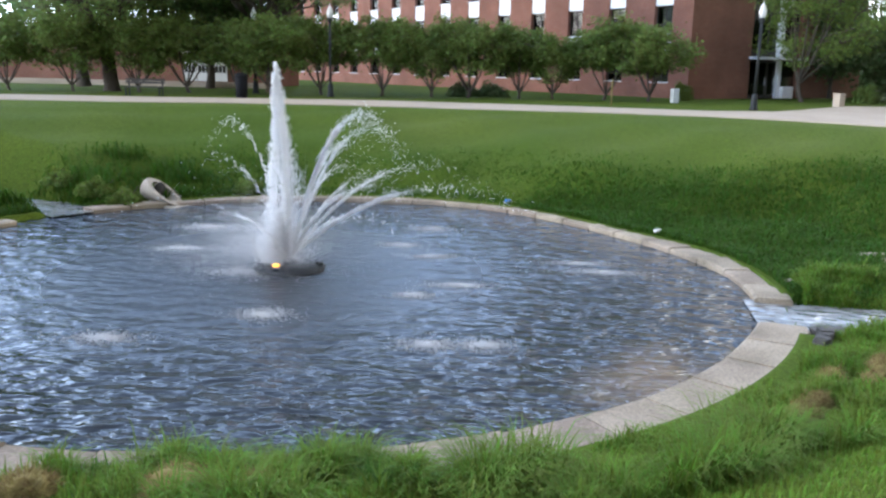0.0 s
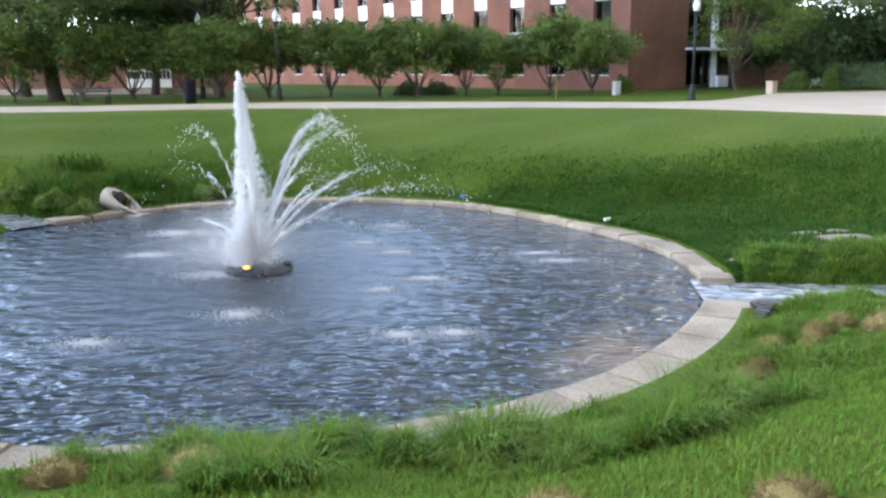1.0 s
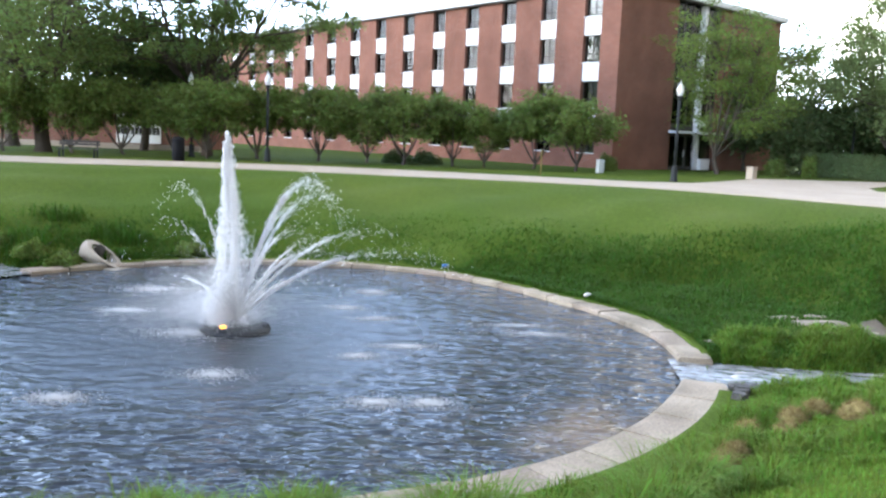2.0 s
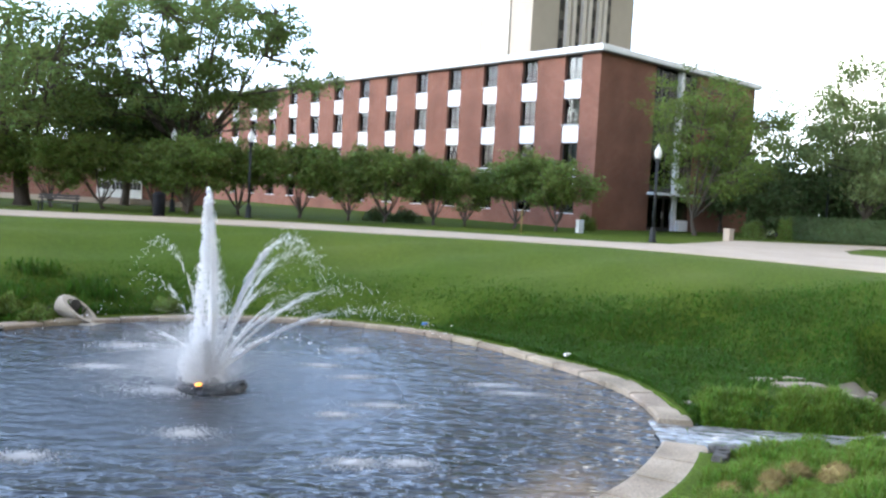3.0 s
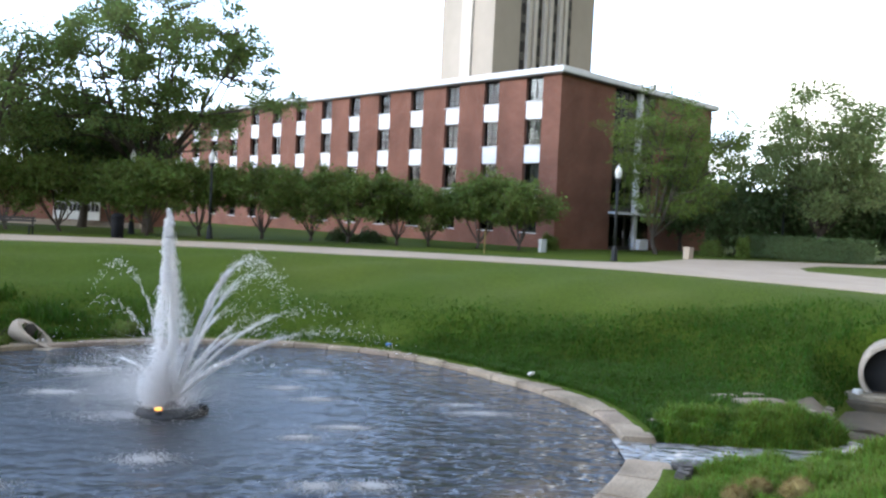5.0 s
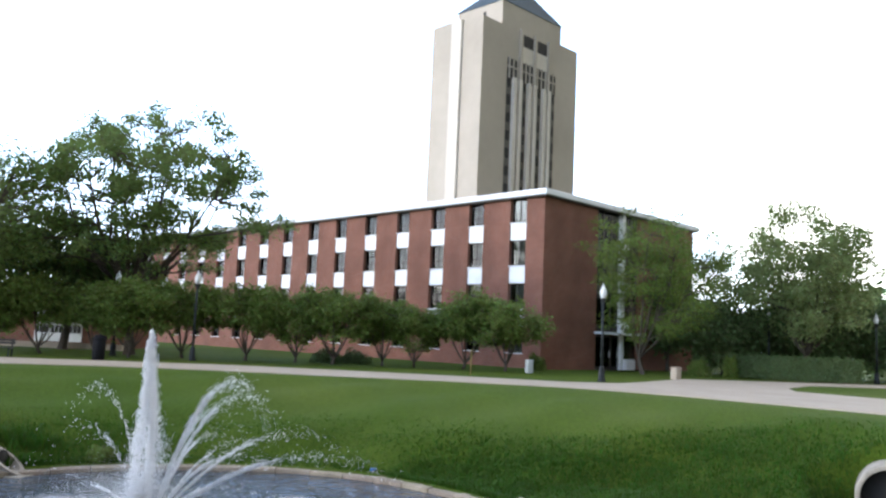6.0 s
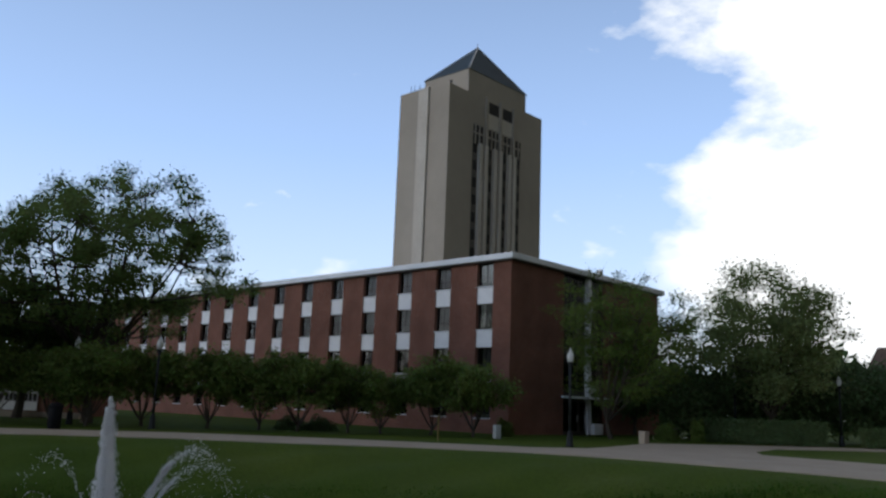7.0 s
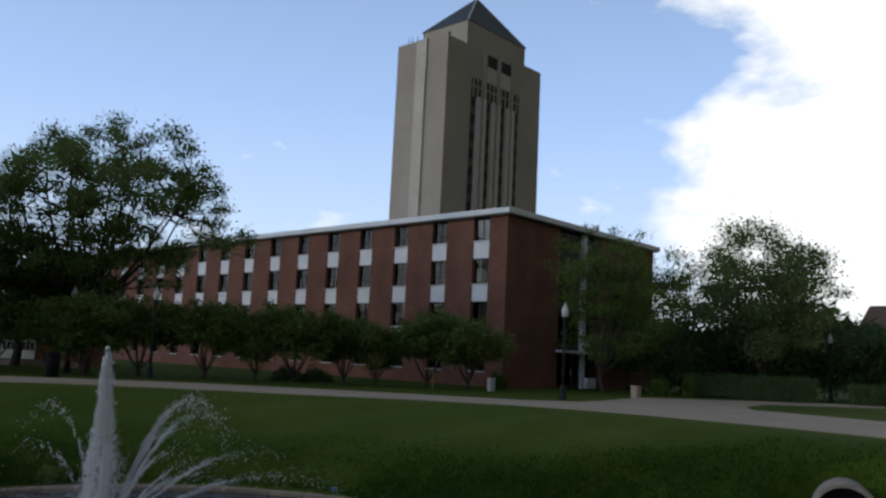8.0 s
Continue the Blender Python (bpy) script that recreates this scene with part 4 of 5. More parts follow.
def bush(x, y, r, h, mat, seed, label, n=1800, leaf=0.13, z=None):
    nrng = np.random.RandomState(seed)
    root = empty("bush", pose(x, y, float(land(x, y)) - 0.02 if z is None else z), label, "bush")
    d = nrng.normal(size=(n, 3))
    d /= np.linalg.norm(d, axis=1)[:, None]
    d[:, 2] = np.abs(d[:, 2])
    k = nrng.uniform(0.55, 1.05, n) * (0.85 + 0.2 * np.sin(d[:, 0] * 5 + seed) * np.cos(d[:, 1] * 4))
    v, f = leaf_arrays(d * k[:, None] * np.array([r, r, h]), leaf, nrng)
    link_arrays("leaves", v, f, mat, root)
    segs = [([Vector((0, 0, -0.05)), Vector((c[0] * r * 0.6, c[1] * r * 0.6, abs(c[2]) * h * 0.7 + 0.1))], [0.03, 0.008]) for c in nrng.normal(size=(9, 3)) * 0.6]
    v, f = tubes(segs, 5)
    link_arrays("stems", v, f, M["bark"], root)


# two bushes added in place of dark shapes of unknown kind
bush(0.2, 50.6, 1.2, 1.0, M["leaf_dark"], 71, "low dark bush in place of unclear dark shapes under the trees")
bush(1.9, 51.0, 1.1, 0.95, M["leaf_dark"], 72, "low dark bush in place of unclear dark shapes under the trees")
bush(13.2, 50.9, 0.7, 1.2, M["leaf_shrub"], 73, "upright shrub at the corner of the brick wall")
bush(26.3, 51.2, 0.55, 1.7, M["leaf_lime"], 74, "small light green shrub beside the hedge")
bush(24.6, 52.2, 0.9, 1.3, M["leaf_shrub"], 75, "rounded green shrub by the brick wall")


# ---- street lamps ----
def street_lamp():
    p = empty("street_lamp", Matrix.Identity(4), "black street lamp with a white acorn globe", "street lamp", "path lamps")
    lathe("base", [(0.20, -0.05), (0.20, 0.08), (0.16, 0.12), (0.15, 0.55), (0.11, 0.68), (0.08, 0.75)], M["post"], p)
    lathe("pole", [(0.07, 0.7), (0.06, 3.85)], M["post"], p, sides=10)
    lathe("collar", [(0.06, 3.8), (0.11, 3.87), (0.11, 3.93), (0.135, 4.0), (0.135, 4.04)], M["post"], p)
    lathe("globe", [(0.11, 4.04), (0.15, 4.17), (0.165, 4.30), (0.145, 4.43), (0.10, 4.53), (0.06, 4.60)], M["globe"], p, "white acorn globe")
    lathe("finial", [(0.06, 4.60), (0.04, 4.65), (0.025, 4.68), (0.012, 4.76)], M["globe"], p, sides=8)
    return p


lamp = street_lamp()
LAMPS = ((13.36, 38.88, 0), (-6.79, 45.03, 0), (30.9, 54.6, 0), (37.0, 51.6, 0), (-11.6, 48.4, 0))
lamp.matrix_world = pose(LAMPS[0][0], LAMPS[0][1], TOP)
for x, y, a in LAMPS[1:]:
    copy_thing(lamp, pose(x, y, TOP))


# ---- small things by the path ----
def litter_bin():
    p = empty("litter_bin", pose(-10.5, 41.2, TOP), "black round litter bin with a domed lid beside the path", "bin")
    lathe("body", [(0.25, 0.0), (0.28, 0.03), (0.30, 0.95), (0.28, 0.98)], M["bin"], p, sides=20)
    lathe("lid", [(0.31, 0.97), (0.32, 1.03), (0.28, 1.13), (0.16, 1.19), (0.04, 1.21)], M["bin"], p, sides=20)
    lathe("liner", [(0.27, 0.955), (0.305, 0.96), (0.305, 0.97)], M["bin"], p, sides=20)


litter_bin()


def bench():
    """Slatted bench without arms."""
    p = empty("bench", pose(-15.2, 41.0, TOP, 0, 0, 3), "dark slatted bench on the grass beside the path", "bench")
    for y in (-0.2, -0.07, 0.06, 0.19):
        box("slat", -0.95, 0.95, y - 0.05, y + 0.05, 0.42, 0.46, M["frame"], p, "", 0.008)
    for z in (0.6, 0.73):
        box("back_slat", -0.95, 0.95, 0.27, 0.305, z, z + 0.1, M["frame"], p, "", 0.008)
    for x in (-0.8, 0.8):
        box("leg", x - 0.03, x + 0.03, -0.22, -0.16, -0.03, 0.418, M["post"], p)
        box("leg", x - 0.03, x + 0.03, 0.308, 0.36, -0.03, 0.85, M["post"], p)
        box("rail", x - 0.025, x + 0.025, -0.16, 0.308, 0.37, 0.417, M["post"], p)


bench()


def utility_pedestal():
    p = empty("utility_pedestal", pose(11.7, 46.6, TOP, 0, 0, 20), "grey-green utility pedestal on the grass", "utility box")
    box("body", -0.18, 0.18, -0.16, 0.16, -0.05, 0.68, M["box"], p, "", 0.02)
    box("cap", -0.2, 0.2, -0.18, 0.18, 0.68, 0.76, M["box"], p, "", 0.03)


utility_pedestal()


def bollard():
    p = empty("concrete_bollard", pose(20.1, 45.6, TOP, 0, 0, 30), "short square concrete post beside the path", "bollard")
    box("post", -0.22, 0.22, -0.22, 0.22, -0.05, 0.6, M["path"], p, "", 0.03)
    box("cap", -0.25, 0.25, -0.25, 0.25, 0.6, 0.7, M["path"], p, "", 0.03)


bollard()
st = empty("stake", pose(7.35, 41.2, TOP), "thin pale wooden stake in the lawn", "stake")
lathe("shaft", [(0.035, -0.1), (0.035, 1.2), (0.01, 1.28)], M["straw"], st, sides=6)


# ---- pipes, stones, pond edge ----
def flared_pipe():
    """Round concrete outfall, its end cut on a long slant."""
    p = empty("outfall_pipe", pose(-7.3, 22.62, 0.08, 0, 0, 158) @ Matrix.Scale(0.95, 4), "pale concrete outfall pipe with a slanted mouth at the pond edge", "pipe")
    n, ro, ri = 28, 0.36, 0.26
    v, f = [], []
    for k in range(n):
        a = 2 * math.pi * k / n
        for r, back in ((ro, 0), (ri, 0), (ri, 1), (ro, 1)):
            y, z = r * math.cos(a), r * math.sin(a) + 0.30
            v.append((1.16 if back else 0.06 + max(0.0, z + 0.06) * 1.45, y, z))
    for k in range(n):
        a, b = 4 * k, 4 * ((k + 1) % n)
        for i, j in ((0, 1), (1, 2), (2, 3), (3, 0)):
            f.append((a + i, a + j, b + j, b + i))
    link_mesh("barrel", v, f, M["pipe"], p, smooth=False)
    # disc added across the bore; its black stands for shade deeper in
    lathe_ob = lathe("hollow", [(0.259, 0), (0.259, 0.02)], M["dark"], p, "near-black disc painted as the shade inside the pipe", sides=24)
    lathe_ob.matrix_basis = pose(0.74, 0, 0.30, 0, 90, 0)
    box("apron", -0.1, 1.0, -0.36, 0.36, -0.5, -0.06, M["pipe"], p, "", 0.04)


flared_pipe()


def culvert():
    """Large round culvert pipe in the east bank."""
    p = empty("culvert_pipe", pose(13.4, 18.2, 0.02, 0, 0, 56) @ Matrix.Scale(0.70, 4), "large round concrete culvert pipe set in the grass bank", "culvert")
    n, ro, ri = 40, 1.13, 0.96
    v, f = [], []
    for k in range(n):
        a = 2 * math.pi * k / n
        for r, x in ((ro - 0.03, 0.0), (ri + 0.03, 0.0), (ri, 0.04), (ri, 3.0), (ro - 0.03, 3.0), (ro, 0.04)):
            v.append((x, r * math.cos(a), r * math.sin(a) + 0.85))
    for k in range(n):
        a, b = 6 * k, 6 * ((k + 1) % n)
        for i in range(5):
            f.append((a + i, a + i + 1, b + i + 1, b + i))
        f.append((a + 5, a, b, b + 5))
    link_mesh("barrel", v, f, M["pipe"], p, smooth=False)
    # disc just inside the mouth, painted black as the culvert's shade
    o = lathe("hollow", [(0.965, 0), (0.965, 0.03)], M["dark"], p, "near-black disc painted as the shade inside the culvert", sides=32)
    o.matrix_basis = pose(0.62, 0, 0.85, 0, 90, 0)
    box("floor", 0.1, 3.8, -0.75, 0.75, -0.15, 0.16, M["mud"], p, "silt on the pipe floor")
    box("apron", -0.6, 0.1, -1.7, 2.0, -0.35, 0.19, M["stone"], p, "weathered concrete apron", 0.05)
    box("apron_step", -1.1, -0.58, -1.6, 1.9, -0.5, -0.02, M["mud"], p, "", 0.05)


culvert()


def rock(name, x, y, z, sx, sy, sz, turn, mat, label, seed, group="", category="stone"):
    bm = bmesh.new()
    bmesh.ops.create_icosphere(bm, subdivisions=2, radius=1)
    for v in bm.verts:
        k = 1 + 0.28 * noise.noise(v.co * 1.4 + Vector((seed * 5.3, 1, 2))) + 0.1 * noise.noise(v.co * 3.5 + Vector((seed, 0, 0)))
        c = v.co * k
        v.co = Vector((max(-0.8, min(0.8, c.x)) * sx, max(-0.8, min(0.8, c.y)) * sy, max(-0.6, min(0.55, c.z)) * sz))
    ob = part(name, bm, mat)
    ob.matrix_world = pose(x, y, z, 0, 0, turn)
    return tagged(ob, label, category, group)


for i, (x, y, sx, sy, a) in enumerate(((8.55, 17.1, 0.42, 0.22, 10), (9.35, 17.3, 0.3, 0.16, -15), (8.95, 16.35, 0.75, 0.3, 6), (7.2, 15.6, 0.9, 0.22, 14), (6.35, 15.25, 0.35, 0.2, 30), (10.2, 15.9, 0.16, 0.12, 0), (9.7, 15.6, 0.12, 0.1, 40), (10.9, 16.9, 0.2, 0.14, 70))):
    rock("flat_stone", x, y, float(land(x, y)) + 0.005, sx, sy, 0.09, a, M["stone"], "flat pale stone sunk in the muddy grass", i, "flat stones")
for i, (x, y, s) in enumerate(((5.62, 12.48, 0.2), (5.78, 12.28, 0.2), (5.5, 12.12, 0.18), (5.3, 11.75, 0.15), (5.42, 11.95, 0.14))):
    rock("wet_rock", x, y, max(0.02, float(land(x, y))) + 0.03, s, s * 0.8, s * 0.9, 40 * i, M["rock_dark"], "dark wet rock beside the outlet", 20 + i, "outlet rocks")


def mud_patch(x, y, rx, ry, turn, seed):
    """A bare patch lying on the ground, with a ragged outline."""
    v, f, sides, rings = [], [], 36, 7
    for i in range(rings + 1):
        for k in range(sides):
            a = 2 * math.pi * k / sides
            edge = 1 + 0.45 * noise.noise(Vector((math.cos(a) * 1.6 + seed, math.sin(a) * 1.6, 0.5)))
            u, w = rx * edge * i / rings * math.cos(a), ry * edge * i / rings * math.sin(a)
            px, py = x + u * math.cos(turn) - w * math.sin(turn), y + u * math.sin(turn) + w * math.cos(turn)
            v.append((px, py, float(land(px, py)) + (0.022 if i < rings else -0.03)))
    for i in range(rings):
        for k in range(sides):
            j = (k + 1) % sides
            f.append((i * sides + k, (i + 1) * sides + k, (i + 1) * sides + j, i * sides + j))
    tagged(link_mesh("mud_patch", v, f, M["mud"], smooth=True), "bare muddy patch among the flat stones", "mud")


mud_patch(10.3, 16.0, 1.5, 0.75, 0.3, 5.0)
rock("gravel_bed", 11.9, 16.7, -0.17, 1.3, 1.0, 0.12, 50, M["mud"], "grey gravelly mud below the culvert", 51, category="mud")
rock("white_bag", 12.6, 18.4, 0.17, 0.15, 0.12, 0.15, 20, M["white"], "crumpled white plastic bag on the concrete ledge", 40, category="bag")


def bottle(name, x, y, mat, label, tilt):
    p = empty(name, pose(x, y, 0.26, 0, tilt, 40), label, "litter")
    lathe("body", [(0.035, -0.1), (0.04, -0.09), (0.04, 0.05), (0.016, 0.09), (0.016, 0.11)], mat, p, sides=12)
    lathe("cap", [(0.019, 0.11), (0.019, 0.13)], M["white"], p, sides=10)


bottle("plastic_bottle", 1.55, 23.3, M["blue"], "blue plastic bottle lying on the rim", 90)
bottle("paper_cup", 4.75, 19.35, M["white"], "white cup lying on the rim", 88)


# ---- fountain ----
NOZZLE = Vector((-2.98, 15.95, 0.16))


def fountain():
    p = empty("fountain", pose(NOZZLE.x, NOZZLE.y, 0), "floating fountain throwing white water jets in the pond", "fountain")
    lathe("float_ring", [(0.30, -0.05), (0.55, -0.08), (0.66, -0.02), (0.68, 0.05), (0.62, 0.11), (0.45, 0.14), (0.3, 0.12)], M["float"], p, "dark plastic float", sides=32)
    lathe("nozzle_head", [(0.16, 0.1), (0.16, 0.17), (0.10, 0.2), (0.06, 0.24)], M["float"], p)
    for a in (258, 350, 80, 170):
        m = pose(0.6 * math.cos(radians(a)), 0.6 * math.sin(radians(a)), 0.1)
        o = lathe("lamp_housing", [(0.06, 0), (0.075, 0.03), (0.075, 0.08), (0.055, 0.09)], M["float"], p, sides=12)
        o.matrix_basis = m
        if a == 258:
            g = lathe("lamp_lens", [(0.062, 0.085), (0.068, 0.11), (0.03, 0.13)], M["glow"], p, "glowing orange lamp", sides=12)
            g.matrix_basis = m
    g = 9.81
    nrng = np.random.RandomState(4)

    def drops(name, pos, vel, length, width, label):
        """Small drawn-out drops, lying along their flight."""
        keep = pos[:, 2] > 0.0
        pos, vel, length, width = pos[keep], vel[keep], length[keep], width[keep]
        d = vel / np.linalg.norm(vel, axis=1)[:, None]
        e = nrng.normal(size=d.shape)
        e -= (e * d).sum(1)[:, None] * d
        e /= np.linalg.norm(e, axis=1)[:, None]
        f = np.cross(d, e)
        m = len(pos)
        L, W = length[:, None], width[:, None]
        v = np.stack([pos - d * L * 0.5, pos + d * L * 0.5, pos + e * W, pos - e * W * 0.5 + f * W * 0.87, pos - e * W * 0.5 - f * W * 0.87], 1).reshape(-1, 3)
        q = np.arange(5 * m).reshape(m, 5)
        tri = np.concatenate([q[:, c] for c in ([0, 3, 2], [0, 4, 3], [0, 2, 4], [1, 2, 3], [1, 3, 4], [1, 4, 2])])
        tagged(link_arrays(name, v, tri, M["spray"], p, label), kind="stuff")

    # side jets: where each comes down, how high it rises, how many fine drops, how many heavy ones
    for x, y, h, fine, heavy in ((-0.35, 17.2, 2.75, 3000, 170), (0.1, 16.3, 2.5, 1300, 60), (0.23, 15.34, 1.5, 800, 25), (2.9, 16.5, 1.4, 1700, 110), (2.0, 17.9, 1.75, 1000, 40),
                                 (-2.78, 13.2, 1.9, 500, 30), (-0.55, 14.4, 1.9, 700, 40), (-1.05, 18.4, 2.2, 900, 40), (-5.5, 17.6, 2.6, 110, 110), (-5.3, 14.9, 2.0, 80, 40),
                                 (0.6, 11.9, 1.2, 350, 25), (-4.7, 11.8, 1.2, 350, 25), (-0.42, 20.4, 1.4, 500, 30), (-7.2, 15.4, 1.2, 12, 20), (-6.0, 19.7, 1.5, 12, 30)):
        dx, dy = x - NOZZLE.x, y - NOZZLE.y
        vz = math.sqrt(2 * g * h)
        T = 2 * vz / g
        for count, lump in ((fine, False), (heavy, True)):
            u = nrng.uniform(0.28, 0.78, count) if lump else nrng.beta(0.9, 3.2, count) * 0.85
            t = u * T
            loose = (0.01 + 0.22 * np.clip(u - 0.3, 0, 1) + (0 if lump else 0.035 * u)) * nrng.uniform(0.2, 1.6, count)
            s = nrng.normal(size=(count, 3)) * loose[:, None]
            k = 1 - nrng.beta(1.2, 5, count) * 0.06
            pos = np.stack([dx / T * t * k, dy / T * t * k, vz * k * t - 0.5 * g * t * t + 0.2], 1) + s
            vel = np.stack([np.full(count, dx / T), np.full(count, dy / T), vz - g * t], 1) + nrng.normal(size=(count, 3)) * 0.3
            if lump:
                size = nrng.uniform(0.006, 0.017, count) * (1.2 - 0.7 * u)
                drops("drop_scatter", pos, vel, size * nrng.uniform(2.2, 4.0, count), size, "scattered white drops breaking from a jet")
            else:
                drops("jet", pos, vel, np.where(u < 0.35, 0.13, 0.03) * nrng.uniform(0.4, 1.6, count), 0.0048 * nrng.uniform(0.5, 1.5, count), "thin white water jet")
        if fine > 900:
            pts, rad = [], []
            for j in range(14):
                t = T * 0.27 * j / 13
                pts.append(Vector((dx / T * t, dy / T * t, vz * t - 0.5 * g * t * t + 0.2)))
                rad.append((0.015 - 0.012 * j / 13) * (1 + 0.3 * noise.noise(Vector((x, j * 1.1, 2)))))
            v, f = tubes([(pts, rad)], 8)
            o = tagged(link_arrays("jet_core", v, f, M["solid_spray"], p, "solid white core of a water jet"), kind="stuff")
            o.data.polygons.foreach_set("use_smooth", [True] * len(o.data.polygons))
    # the tall jet: a narrow rising core
    H, tip = 3.62, Vector((-0.17, -0.05, 0))
    pts, rad = [], []
    for j in range(30):
        u = j / 29
        pts.append(Vector((tip.x * u * u, tip.y * u, 0.2 + (H - 0.12) * u)) + Vector((noise.noise(Vector((j * 0.6, 3, 1))), 0, 0)) * 0.02 * u)
        rad.append((0.035 + 0.05 * u - 0.075 * u ** 5) * (1 + 0.35 * noise.noise(Vector((j * 0.9, 7, 2)))) * min(1, (29.4 - j) / 4))
    v, f = tubes([(pts, rad)], 10)
    o = tagged(link_arrays("main_jet_core", v, f, M["solid_spray"], p, "solid white core of the tall jet"), kind="stuff")
    o.data.polygons.foreach_set("use_smooth", [True] * len(o.data.polygons))
    n = 4500
    u = nrng.uniform(0, 1, n)
    s = nrng.normal(size=(n, 2)) * (0.025 + 0.06 * u - 0.07 * u ** 5)[:, None]
    pos = np.stack([tip.x * u * u + s[:, 0], tip.y * u + s[:, 1], 0.2 + H * u], 1)
    vel = np.stack([nrng.normal(-0.1, 0.3, n), nrng.normal(0, 0.3, n), np.full(n, 5.0)], 1)
    drops("main_jet", pos, vel, nrng.uniform(0.03, 0.12, n), 0.0055 * nrng.uniform(0.5, 1.6, n), "tall white water jet")
    # water falling back round it: most on the lee side in ragged lumps, a thin veil on the other
    n = 10000
    u = nrng.beta(1.35, 1.0, n)
    lee = nrng.uniform(0, 1, n) < 0.62
    side = np.where(lee, -0.03 - np.abs(nrng.normal(0.08, 0.08, n)) - 0.28 * u ** 1.2 * nrng.uniform(0.3, 1.1, n), np.abs(nrng.normal(0.06, 0.12, n)) * (0.5 + 1.3 * u))
    pos = np.stack([tip.x * (1 - u) ** 2 + side * (0.12 + 0.88 * np.minimum(1, 1.9 * u)), nrng.normal(0, 1, n) * (0.04 + 0.16 * u), 0.1 + 3.4 * (1 - u) + nrng.normal(0, 0.05, n)], 1)
    vel = np.stack([nrng.normal(-0.15, 0.1, n), nrng.normal(0, 0.1, n), np.full(n, -1.0)], 1)
    drops("plume", pos, vel, nrng.uniform(0.02, 0.09, n), 0.0046 * nrng.uniform(0.5, 1.5, n), "falling white veil of water")
    n = 900
    u = nrng.beta(1.1, 1.6, n)
    edge = np.array([noise.noise(Vector((a * 9.0, 1.7, 4.0))) for a in u])
    pos = np.stack([tip.x * (1 - u) ** 2 - (0.07 + 0.30 * u + 0.09 * edge) * nrng.uniform(0.75, 1.1, n), nrng.normal(0, 0.08, n), 0.9 + 2.75 * (1 - u)], 1)
    vel = np.stack([nrng.normal(-0.2, 0.4, n), nrng.normal(0, 0.4, n), np.full(n, -1.0)], 1)
    size = nrng.uniform(0.006, 0.02, n)
    drops("plume_lumps", pos, vel, size * nrng.uniform(2, 3.6, n), size, "ragged lumps of falling water")
    # the heavy fall at the foot, to the lee
    n = 5200
    u = nrng.beta(1.0, 1.3, n)
    pos = np.stack([-0.08 - 0.62 * u * nrng.uniform(0.25, 1.0, n), nrng.normal(0, 0.13, n), 0.05 + 1.35 * (1 - 0.55 * u) * nrng.beta(1.0, 1.5, n)], 1)
    vel = np.stack([nrng.normal(-0.35, 0.2, n), nrng.normal(0, 0.15, n), np.full(n, 1.0)], 1)
    drops("foot_plume", pos, vel, nrng.uniform(0.03, 0.1, n), 0.007 * nrng.uniform(0.5, 1.6, n), "dense white water at the foot of the jets")
    # low spray thrown out all round, heavier to the lee
    n = 135000
    a = np.where(nrng.uniform(0, 1, n) < 0.6, nrng.normal(math.pi, 0.7, n), nrng.uniform(0, 2 * math.pi, n))
    h, far, u = 0.2 + 1.25 * nrng.beta(1.1, 2.0, n), 0.7 + 2.9 * nrng.beta(1.1, 1.8, n), nrng.beta(0.85, 1.2, n)
    pos = np.stack([np.cos(a) * far * u, np.sin(a) * far * u, 0.05 + 4 * h * u * (1 - u)], 1) + nrng.normal(size=(n, 3)) * (0.02 + 0.1 * u)[:, None]
    pos = pos[pos[:, 2] > 0.005]
    n = len(pos)
    corner = np.array([(1, 1, 1), (1, -1, -1), (-1, 1, -1), (-1, -1, 1)]) * 0.6
    v = (pos[:, None, :] + corner[None] * (0.0031 * nrng.uniform(0.5, 1.5, n))[:, None, None]).reshape(-1, 3)
    q = np.arange(4 * n).reshape(n, 4)
    tri = np.concatenate([q[:, c] for c in ([0, 1, 2], [0, 2, 3], [0, 3, 1], [1, 3, 2])])
    tagged(link_arrays("mist", v, tri, M["spray"], p, "fine white mist round the foot of the jets"), kind="stuff")


fountain()


